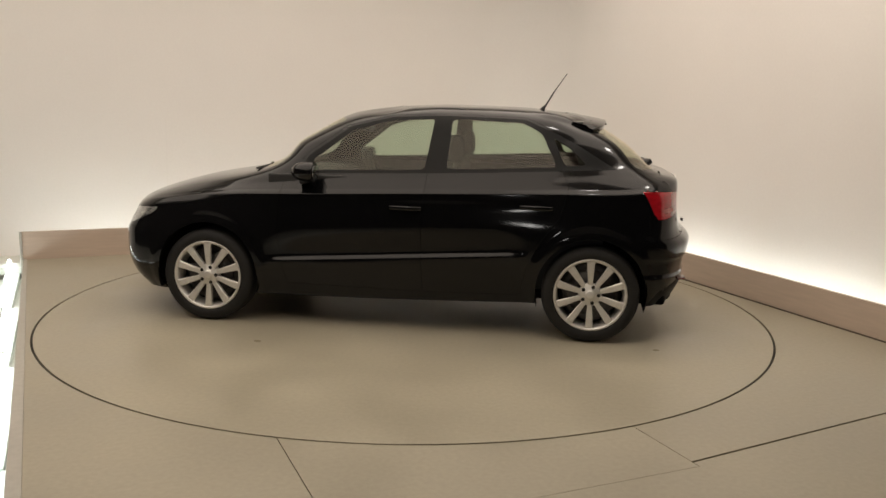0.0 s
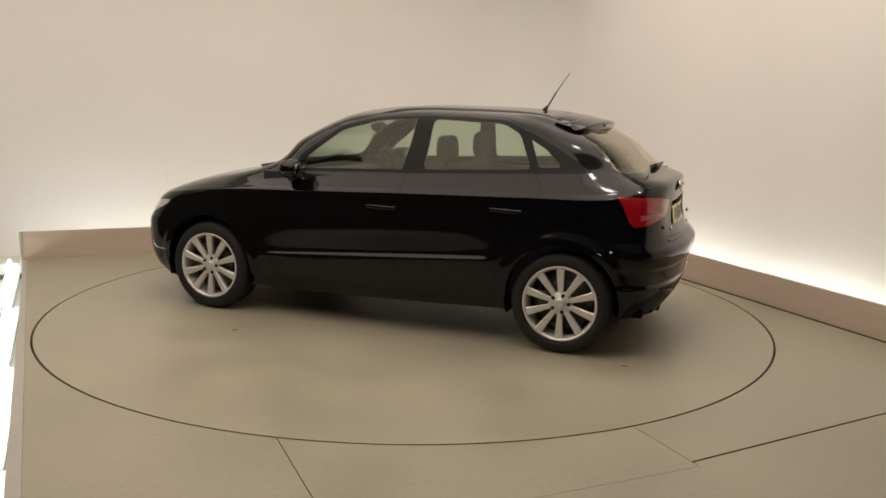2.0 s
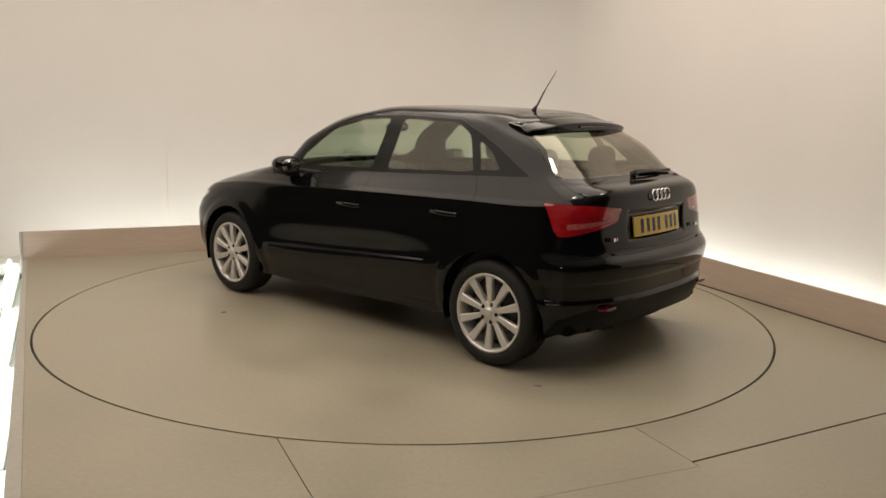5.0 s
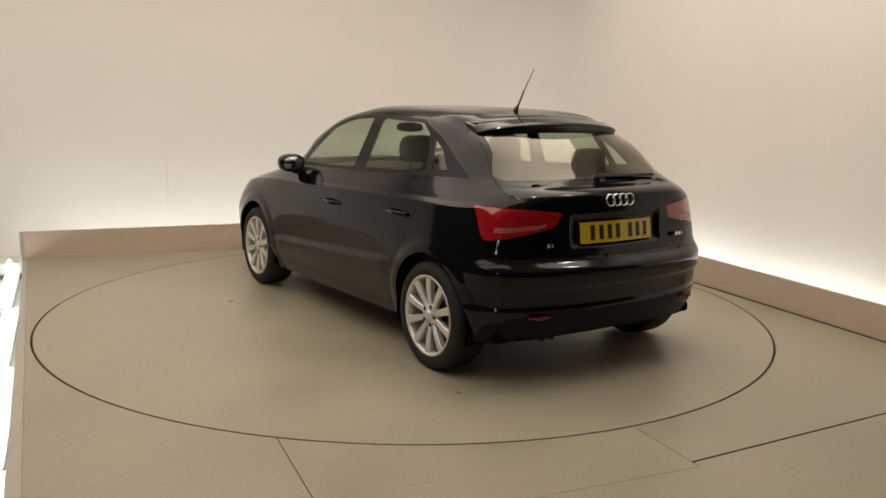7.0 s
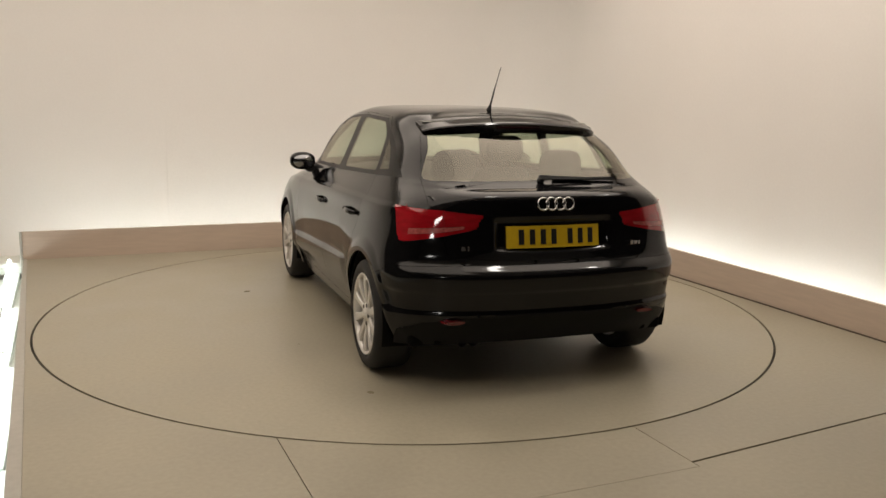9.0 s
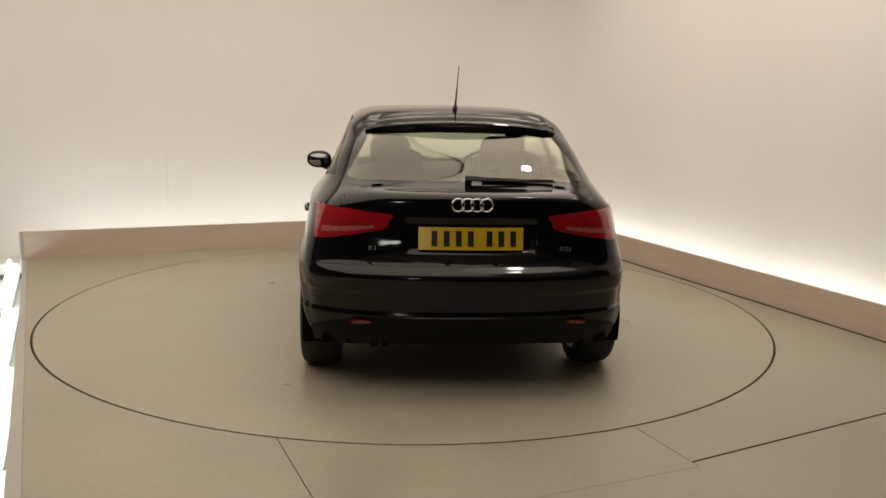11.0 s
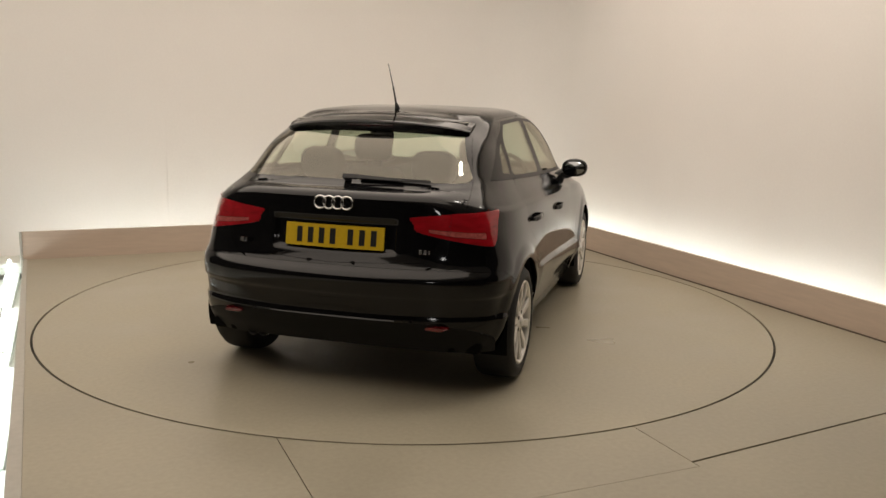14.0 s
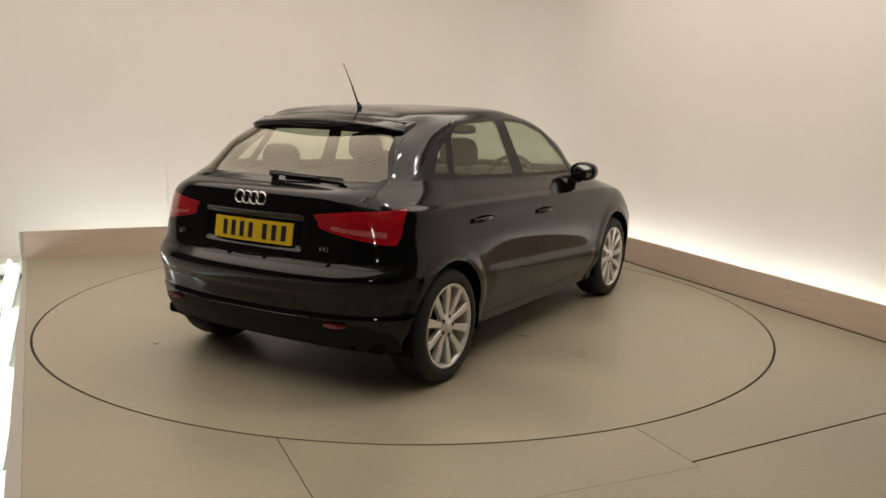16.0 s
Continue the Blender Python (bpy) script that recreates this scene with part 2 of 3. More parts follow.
# blacker than the plastic: the underside's shade is put into the colour
M_UNDER = mat("near-black underbody", (0.004, 0.004, 0.004), 0.9, spec=0.1, grain=0.2, scale=60, bump=0.2)
M_CLEAR = mat("pale lamp lens", (0.55, 0.55, 0.54), 0.14, coat=0.6, grain=0.45, scale=45, metal=0.8)
M_MIRROR = mat("mirror glass", (0.28, 0.29, 0.30), 0.04, metal=1.0, grain=0.05, scale=30)
M_CLOTH = mat("dark seat cloth", (0.028, 0.027, 0.026), 0.85, grain=0.25, scale=250, bump=0.3)
M_DASH = mat("dark dashboard", (0.02, 0.02, 0.02), 0.6, grain=0.2, scale=200, bump=0.2)
M_LINING = mat("pale roof lining", (0.45, 0.43, 0.39), 0.9, grain=0.06, scale=200)
M_PLATE = mat("yellow plate", (0.62, 0.42, 0.02), 0.25, grain=0.04, scale=60, coat=0.6)
M_INK = mat("plate ink", (0.012, 0.012, 0.012), 0.4, grain=0.1)


def glass(name, tint, mirror):
    m = bpy.data.materials.new(name)
    m.use_nodes = True
    nt = m.node_tree
    out = nt.nodes["Material Output"]
    nt.nodes.remove(nt.nodes["Principled BSDF"])
    clear = nt.nodes.new("ShaderNodeBsdfTransparent")
    clear.inputs[0].default_value = (*tint, 1)
    gloss = nt.nodes.new("ShaderNodeBsdfGlossy")
    gloss.inputs["Roughness"].default_value = 0.02
    # gloss tinted cream: the ceiling's warm reflection is put into its colour
    gloss.inputs["Color"].default_value = (1.0, 0.95, 0.84, 1)
    lw = nt.nodes.new("ShaderNodeLayerWeight")
    lw.inputs[0].default_value = 0.5
    pw = nt.nodes.new("ShaderNodeMath")
    pw.operation = "POWER"
    pw.inputs[1].default_value = 4.0
    fr = nt.nodes.new("ShaderNodeMath")
    fr.operation = "MULTIPLY_ADD"
    fr.inputs[1].default_value, fr.inputs[2].default_value = 0.86, mirror
    nt.links.new(lw.outputs["Facing"], pw.inputs[0])
    nt.links.new(pw.outputs[0], fr.inputs[0])
    mix = nt.nodes.new("ShaderNodeMixShader")
    nt.links.new(fr.outputs[0], mix.inputs[0])
    nt.links.new(clear.outputs[0], mix.inputs[1])
    nt.links.new(gloss.outputs[0], mix.inputs[2])
    nt.links.new(mix.outputs[0], out.inputs[0])
    return m


M_GLASS = glass("green tinted glass", (0.62, 0.70, 0.61), 0.045)
M_REAR_GLASS = glass("rear glass", (0.72, 0.75, 0.63), 0.11)

WHEEL_X, WHEEL_Z, WHEEL_Y = 1.2345, 0.303, 0.858

# Horizontal outlines of the half body, from the sill up to the roof: each runs from the
# middle of the tail, round the corner and along the side, to the middle of the nose.
RINGS = []


def ring(*points):
    RINGS.append(points)


ring((-1.768, 0, 0.25), (-1.756, 0.4, 0.25), (-1.724, 0.6, 0.245), (-1.646, 0.73, 0.24), (-1.5, 0.79, 0.23), (-1, 0.8, 0.225), (-0.3, 0.8, 0.205), (0.5, 0.8, 0.19), (1.2, 0.79, 0.19), (1.66, 0.72, 0.18), (1.85, 0.42, 0.17), (1.9, 0, 0.17))
ring((-1.829, 0, 0.34), (-1.816, 0.4, 0.34), (-1.765, 0.62, 0.34), (-1.674, 0.77, 0.34), (-1.5, 0.83, 0.34), (-1, 0.835, 0.33), (-0.3, 0.828, 0.31), (0.5, 0.828, 0.3), (1.2, 0.835, 0.275), (1.72, 0.77, 0.28), (1.93, 0.45, 0.28), (1.99, 0, 0.28))
ring((-1.872, 0, 0.5), (-1.848, 0.4, 0.5), (-1.794, 0.62, 0.5), (-1.702, 0.775, 0.5), (-1.5, 0.85, 0.5), (-1, 0.868, 0.51), (-0.3, 0.8575, 0.46), (0.5, 0.8575, 0.405), (1.2, 0.868, 0.37), (1.76, 0.785, 0.43), (1.97, 0.46, 0.42), (2.03, 0, 0.42))
ring((-1.893, 0, 0.61), (-1.866, 0.4, 0.61), (-1.804, 0.63, 0.61), (-1.701, 0.785, 0.61), (-1.5, 0.856, 0.61), (-1, 0.868, 0.6), (-0.3, 0.853, 0.54), (0.5, 0.853, 0.48), (1.2, 0.872, 0.47), (1.76, 0.79, 0.55), (1.965, 0.46, 0.53), (2.02, 0, 0.53))
ring((-1.829, 0, 0.68), (-1.807, 0.4, 0.68), (-1.756, 0.62, 0.685), (-1.678, 0.76, 0.69), (-1.5, 0.84, 0.7), (-1, 0.862, 0.7), (-0.3, 0.857, 0.68), (0.5, 0.857, 0.65), (1.2, 0.862, 0.62), (1.74, 0.78, 0.625), (1.94, 0.45, 0.6), (2, 0, 0.6))
ring((-1.788, 0, 0.79), (-1.774, 0.4, 0.795), (-1.742, 0.61, 0.8), (-1.671, 0.735, 0.81), (-1.5, 0.81, 0.82), (-1, 0.842, 0.81), (-0.3, 0.845, 0.8), (0.5, 0.845, 0.78), (1.2, 0.838, 0.75), (1.72, 0.755, 0.69), (1.91, 0.44, 0.66), (1.97, 0, 0.66))
ring((-1.782, 0, 0.982), (-1.768, 0.4, 0.980), (-1.728, 0.57, 0.970), (-1.651, 0.695, 0.952), (-1.5, 0.773, 0.93), (-1, 0.818, 0.915), (-0.3, 0.832, 0.895), (0.5, 0.825, 0.865), (1.2, 0.8, 0.832), (1.68, 0.7, 0.770), (1.87, 0.4, 0.744), (1.925, 0, 0.750))
ring((-1.665, 0, 1.038), (-1.655, 0.4, 1.038), (-1.62, 0.55, 1.038), (-1.535, 0.64, 1.04), (-1.4, 0.697, 1.04), (-1, 0.752, 1.025), (-0.3, 0.765, 0.995), (0.5, 0.754, 0.95), (1.08, 0.71, 0.912), (1.36, 0.56, 0.892), (1.46, 0.3, 0.895), (1.48, 0, 0.900))
ring((-1.612, 0, 1.062), (-1.605, 0.4, 1.062), (-1.568, 0.54, 1.062), (-1.49, 0.62, 1.07), (-1.37, 0.678, 1.07), (-1, 0.735, 1.055), (-0.3, 0.75, 1.025), (0.4, 0.735, 0.985), (0.85, 0.69, 0.982), (1.01, 0.53, 0.972), (1.09, 0.28, 0.968), (1.12, 0, 0.968))
ring((-1.45, 0, 1.2), (-1.44, 0.38, 1.2), (-1.405, 0.51, 1.2), (-1.345, 0.565, 1.21), (-1.25, 0.608, 1.221), (-1, 0.655, 1.216), (-0.3, 0.675, 1.206), (0.30, 0.664, 1.194), (0.592, 0.618, 1.186), (0.678, 0.47, 1.194), (0.708, 0.26, 1.197), (0.718, 0, 1.197))
ring((-1.265, 0, 1.315), (-1.26, 0.35, 1.31), (-1.235, 0.455, 1.302), (-1.19, 0.5, 1.305), (-1.09, 0.535, 1.325), (-0.9, 0.575, 1.355), (-0.3, 0.59, 1.369), (0.02, 0.58, 1.364), (0.22, 0.548, 1.348), (0.33, 0.425, 1.354), (0.395, 0.24, 1.362), (0.42, 0, 1.364))
ring((-1.19, 0, 1.365), (-1.18, 0.3, 1.363), (-1.165, 0.41, 1.352), (-1.12, 0.455, 1.353), (-1.02, 0.49, 1.377), (-0.8, 0.51, 1.395), (-0.3, 0.52, 1.406), (-0.02, 0.51, 1.397), (0.08, 0.48, 1.382), (0.18, 0.37, 1.384), (0.24, 0.2, 1.394), (0.26, 0, 1.394))
ring((-1.05, 0, 1.397), (-1.04, 0.12, 1.395), (-1.02, 0.16, 1.395), (-0.98, 0.18, 1.397), (-0.9, 0.2, 1.407), (-0.75, 0.2, 1.42), (-0.3, 0.2, 1.428), (-0.1, 0.2, 1.422), (0, 0.18, 1.414), (0.06, 0.14, 1.412), (0.1, 0.08, 1.412), (0.12, 0, 1.412))
ring((-1.05, 0, 1.397), (-1.04, 0, 1.398), (-1.02, 0, 1.399), (-0.98, 0, 1.402), (-0.9, 0, 1.411), (-0.75, 0, 1.424), (-0.3, 0, 1.432), (-0.1, 0, 1.426), (0, 0, 1.42), (0.06, 0, 1.416), (0.1, 0, 1.414), (0.12, 0, 1.412))


def spline(t, pts, at):
    """Smooth curve through pts (n, ..., 3) at the knots t, with tangents that do not overshoot, at the places 'at'."""
    pts = np.asarray(pts, float)
    h = np.diff(t)
    d = np.diff(pts, axis=0) / h.reshape(-1, *([1] * (pts.ndim - 1)))
    m = np.empty_like(pts)
    m[0], m[-1] = d[0], d[-1]
    for i in range(1, len(t) - 1):
        m[i] = (d[i - 1] * h[i] + d[i] * h[i - 1]) / (h[i - 1] + h[i])
        same = d[i - 1] * d[i] > 0
        lim = 3 * np.minimum(np.abs(d[i - 1]), np.abs(d[i]))
        m[i] = np.where(same, np.clip(m[i], -lim, lim), m[i] * 0.25)
    k = np.clip(np.searchsorted(t, at, side="right") - 1, 0, len(h) - 1)
    s = ((at - t[k]) / h[k]).reshape(-1, *([1] * (pts.ndim - 1)))
    hk = h[k].reshape(s.shape)
    return (2 * s**3 - 3 * s**2 + 1) * pts[k] + (s**3 - 2 * s**2 + s) * hk * m[k] + (3 * s**2 - 2 * s**3) * pts[k + 1] + (s**3 - s**2) * hk * m[k + 1]


def body_grid(step=0.0095):
    R = np.array(RINGS, float)
    du = np.linalg.norm(np.diff(R[3:9], axis=1), axis=2).mean(0)
    tu = np.concatenate([[0], np.cumsum(du)])
    # the curve goes on as its mirror image past the middle of tail and nose
    flip = np.array([1, -1, 1])
    ext = np.concatenate([R[:, 2:0:-1] * flip, R, R[:, -2:-4:-1] * flip], axis=1)
    te = np.concatenate([-tu[2:0:-1], tu, 2 * tu[-1] - tu[-2:-4:-1]])
    at = []
    for i in range(len(du)):
        n = max(3, round(du[i] / step))
        at += list(tu[i] + du[i] * np.arange(n) / n)
    at.append(tu[-1])
    C = spline(te, np.swapaxes(ext, 0, 1), np.array(at))  # (u, k, 3)
    C[0, :, 1] = C[-1, :, 1] = 0
    C = np.swapaxes(C, 0, 1)
    dv = np.linalg.norm(np.diff(R, axis=0), axis=2)
    tv = np.concatenate([[0], np.cumsum(np.maximum(dv[:, :9].mean(1), 0.02))])
    av = []
    for i in range(len(tv) - 1):
        n = max(4, round(np.percentile(dv[i], 75) / step))
        av += list(tv[i] + (tv[i + 1] - tv[i]) * np.arange(n) / n)
    av.append(tv[-1])
    P = spline(tv, C, np.array(av))
    return P, P + relief(P, int(np.argmin(np.abs(np.array(av) - tv[6]))))


def ease(a):
    a = np.clip(a, 0, 1)
    return a * a * (3 - 2 * a)


def relief(P, shoulder):
    """Pressed lines of the body: how far each point lies out of the smooth shape."""
    n = np.cross(np.gradient(P, axis=0), np.gradient(P, axis=1))
    n[:, :, 2] = 0
    n /= np.linalg.norm(n, axis=2, keepdims=True) + 1e-9
    n *= np.where((n[:, :, 1] * P[:, :, 1] + 0.3 * n[:, :, 0] * P[:, :, 0]) < 0, -1, 1)[:, :, None]
    x, y, z = P[:, :, 0], P[:, :, 1], P[:, :, 2]
    d = np.zeros(x.shape)
    flank = ease((x + 1.66) / 0.16) * ease((1.75 - x) / 0.3)
    # shoulder line below the windows
    run = np.concatenate([np.zeros((1, x.shape[1])), np.cumsum(np.linalg.norm(np.diff(P, axis=0), axis=2), axis=0)])
    s = run - run[shoulder]
    d += flank * 0.012 * np.where(s < 0, np.exp(np.minimum(s, 0) / 0.045), np.clip(1 - s / 0.03, 0, 1)) * (z > 0.6)
    # crease low on the doors with a scoop above it
    low = 0.472 - 0.066 * x
    s = z - low
    door = ease((x + 0.86) / 0.14) * ease((0.88 - x) / 0.14)
    d += door * np.where(s < 0, 0.011 * np.clip(1 + s / 0.16, 0, 1), 0.011 - 0.014 * ease(s / 0.035) + 0.003 * ease((s - 0.04) / 0.15)) * (z < 0.80)
    # flared wheel arches
    for wx in (WHEEL_X, -WHEEL_X):
        r = np.hypot(x - wx, z - WHEEL_Z - 0.012)
        d += 0.010 * (1 - ease((r - 0.362) / 0.065)) * (np.abs(n[:, :, 1]) > 0.4) * (z < 0.80)
    # rear bumper: band set back between two ledges; recess round the number plate
    tail = ease((-1.50 - x) / 0.12) * (x < -1.4)
    d -= tail * 0.010 * ease((z - 0.415) / 0.022) * ease((0.535 - z) / 0.012)
    d -= (x < -1.5) * 0.018 * ease((0.335 - y) / 0.03) * ease((z - 0.722) / 0.02) * ease((0.890 - z) / 0.012)
    return n * d[:, :, None]


def inside(px, py, poly):
    res = np.zeros(px.shape, bool)
    n = len(poly)
    for i in range(n):
        (x0, y0), (x1, y1) = poly[i], poly[(i + 1) % n]
        if y0 == y1:
            continue
        c = (y0 > py) != (y1 > py)
        res ^= c & (px < (x1 - x0) * (py - y0) / (y1 - y0) + x0)
    return res


def rounded(poly, r, n=5):
    """The outline with its corners rounded."""
    out = []
    k = len(poly)
    for i in range(k):
        p, a, b = (Vector(poly[j]) for j in (i, i - 1, (i + 1) % k))
        e = min(r, (a - p).length * 0.45, (b - p).length * 0.45)
        p0, p2 = p + (a - p).normalized() * e, p + (b - p).normalized() * e
        for j in range(n + 1):
            t = j / n
            q = p0 * (1 - t) ** 2 + p * 2 * t * (1 - t) + p2 * t * t
            out.append((q.x, q.y))
    return out


def circle(x, z, r, n=64):
    return [(x + r * math.cos(2 * math.pi * i / n), z + r * math.sin(2 * math.pi * i / n)) for i in range(n)]


LAMP = [(.378, .910), (.60, .936), (.872, .946), (.866, .90), (.848, .800), (.828, .774), (.76, .780), (.60, .806), (.43, .838)]


def body_panels():
    """Cuts the half body's surface into its panels: name -> (points, faces)."""
    smooth, P = body_grid()
    nv, nu, _ = P.shape
    tu_ = np.gradient(P, axis=1)
    tv_ = np.gradient(P, axis=0)
    N = np.cross(tv_, tu_)
    N /= np.linalg.norm(N, axis=2, keepdims=True) + 1e-9
    seg = np.linalg.norm(np.diff(smooth, axis=1), axis=2)
    S = np.concatenate([np.zeros((nv, 1)), np.cumsum(seg, axis=1)], axis=1)
    V, N, S = P.reshape(-1, 3).copy(), N.reshape(-1, 3), S.ravel()
    T = (tu_ / (np.linalg.norm(tu_, axis=2, keepdims=True) + 1e-9)).reshape(-1, 3)
    idx = np.arange(nv * nu).reshape(nv, nu)
    F = np.stack([idx[:-1, :-1], idx[1:, :-1], idx[1:, 1:], idx[:-1, 1:]], -1).reshape(-1, 4)
    label = np.array(["body"] * len(F), dtype=object)
    locked = np.zeros(len(V), bool)
    side = np.abs(N[:, 1]) > 0.45
    tail = (N[:, 0] < -0.22) & (V[:, 0] < -1.0)
    nose = (N[:, 0] > 0.25) & (V[:, 0] > 0)

    def coords(view):
        if view == "side":
            return V[:, 0], V[:, 2], side
        if view == "tail":
            return V[:, 1], V[:, 2], tail
        if view == "nose":
            return V[:, 1], V[:, 2], nose
        if view == "top":
            return V[:, 0], V[:, 1], N[:, 2] > 0.3
        return S, V[:, 2], V[:, 0] < -1.2

    def cut(name, view, poly, over=None, reach=0.0072, hold=True):
        a, b, ok = coords(view)
        best = np.full(len(V), 9.0)
        da, db = np.zeros(len(V)), np.zeros(len(V))
        for i in range(len(poly)):
            (x0, y0), (x1, y1) = poly[i], poly[(i + 1) % len(poly)]
            ex, ey = x1 - x0, y1 - y0
            L = ex * ex + ey * ey
            if L < 1e-12:
                continue
            t = np.clip(((a - x0) * ex + (b - y0) * ey) / L, 0, 1)
            ca, cb = x0 + t * ex - a, y0 + t * ey - b
            d = np.hypot(ca, cb)
            w = d < best
            best, da, db = np.where(w, d, best), np.where(w, ca, da), np.where(w, cb, db)
        mv = ok & ~locked & (best < reach)
        if view in ("tail", "lamp"):
            mv &= (S > 1e-6) | (np.abs(da) < 1e-9) | (view == "lamp")
        i = np.where(mv)[0]
        n = N[i]
        if view == "side":
            D = np.stack([da[i], -(n[:, 0] * da[i] + n[:, 2] * db[i]) / n[:, 1], db[i]], 1)
        elif view in ("tail", "nose"):
            D = np.stack([-(n[:, 1] * da[i] + n[:, 2] * db[i]) / n[:, 0], da[i], db[i]], 1)
        elif view == "top":
            D = np.stack([da[i], db[i], -(n[:, 0] * da[i] + n[:, 1] * db[i]) / n[:, 2]], 1)
        else:
            up = np.cross(T[i], n)
            up *= np.sign(up[:, 2:3])
            D = T[i] * da[i][:, None] + up * (db[i] / np.maximum(up[:, 2], 0.3))[:, None]
        keep0 = np.abs(V[i, 1]) < 1e-6
        D[keep0, 1] = 0
        V[i] += D
        if view == "lamp":
            S[i] += da[i]
        if hold:
            locked[i] = True
        c = V[F].mean(1)
        cs = S[F].mean(1)
        okf = ok[F].all(1)
        if view == "side":
            ins = inside(c[:, 0], c[:, 2], poly)
        elif view in ("tail", "nose"):
            ins = inside(c[:, 1], c[:, 2], poly)
        elif view == "top":
            ins = inside(c[:, 0], c[:, 1], poly)
        else:
            ins = inside(cs, c[:, 2], poly)
        sel = ins & okf
        if over is not None:
            sel &= np.isin(label, over)
        label[sel] = name

    # openings and glass first, so that their outlines stay true
    cut("hole", "side", circle(WHEEL_X, WHEEL_Z + 0.012, 0.338))
    cut("hole", "side", circle(-WHEEL_X, WHEEL_Z + 0.012, 0.338))
    cut("front_window", "side", rounded([(.60, 1.00), (.56, 1.072), (.31, 1.262), (.05, 1.330), (-.215, 1.348), (-.170, 1.030)], 0.03))
    cut("rear_window", "side", rounded([(-.310, 1.038), (-.328, 1.350), (-.78, 1.336), (-.895, 1.275), (-.995, 1.070)], 0.035))
    cut("quarter_window", "side", rounded([(-.968, 1.246), (-1.045, 1.080), (-1.175, 1.090), (-1.07, 1.190)], 0.02))
    cut("tailgate_window", "tail", rounded([(-.3, 1.064), (.60, 1.064), (.618, 1.080), (.500, 1.300), (-.3, 1.305)], 0.02))
    cut("windscreen", "nose", rounded([(-.3, .985), (.58, .998), (.64, 1.01), (.50, 1.325), (-.3, 1.345)], 0.03))
    cut("tail_lamp", "lamp", rounded(LAMP, 0.02))
    cut("head_lamp", "side", rounded([(1.58, .735), (1.62, .695), (1.80, .615), (1.93, .60), (1.91, .655), (1.80, .715)], 0.02))
    cut("front_door", "side", rounded([(.70, .275), (.765, .60), (.745, .93), (.70, .985), (.60, 1.115), (.335, 1.300), (.06, 1.364), (-.27, 1.380), (-.19, 1.02), (-.168, .70), (-.182, .262)], 0.02), over=("body",))
    cut("rear_door", "side", rounded([(-.182, .262), (-.168, .70), (-.19, 1.02), (-.27, 1.380), (-.80, 1.366), (-.925, 1.310), (-1.02, 1.07), (-1.075, .96), (-1.03, .78), (-.90, .60), (-.835, .45), (-.80, .275)], 0.02), over=("body",))
    cut("window_frame", "side", rounded([(.665, .978), (.59, 1.095), (.325, 1.284), (.055, 1.350), (-.30, 1.366), (-.785, 1.354), (-.915, 1.300), (-1.0, 1.266), (-1.12, 1.205), (-1.36, 1.066), (-1.02, 1.049), (-.3, 1.014)], 0.015), over=("body", "front_door", "rear_door"))
    cut("tailgate", "lamp", rounded([(-.2, .665), (.50, .665), (.575, .72), (.60, .935), (.668, .952), (.668, 1.06), (.57, 1.345), (-.2, 1.35)], 0.02), over=("body",))
    cut("tail_lamp_inner", "lamp", [(-.2, .665), (.575, .70), (.592, .95), (.68, 1.02), (-.2, 1.1)], over=("tail_lamp",), hold=False)
    cut("indicator_lens", "lamp", rounded([(.47, .858), (.60, .850), (.77, .842), (.775, .812), (.60, .826), (.485, .842)], 0.004), over=("tail_lamp", "tail_lamp_inner"), hold=False)
    cut("rear_bumper", "lamp", [(-.2, .1), (1.5, .1), (1.5, .50), (1.08, .58), (.90, .655), (.575, .665), (.50, .665), (-.2, .665)], over=("body",))
    cut("rear_valance", "lamp", rounded([(-.2, .1), (.86, .1), (.84, .33), (.70, .375), (.50, .405), (-.2, .405)], 0.02), over=("rear_bumper",))
    cut("bonnet", "top", rounded([(.93, -.3), (1.02, .30), (.90, .57), (.98, .66), (1.30, .655), (1.70, .56), (1.86, .36), (1.905, -.3)], 0.04), over=("body",))
    cut("front_bumper", "side", [(1.46, .1), (2.2, .1), (2.2, .58), (1.60, .60), (1.50, .56)], over=("body",))
    c = V[F].mean(1)
    label[(label == "body") & (c[:, 0] > 1.75) & (c[:, 2] < .58)] = "front_bumper"
    q = V[F]
    area = 0.5 * np.linalg.norm(np.cross(q[:, 2] - q[:, 0], q[:, 3] - q[:, 1]), axis=1)
    label[area < 5e-6] = "hole"
    return V, F, label


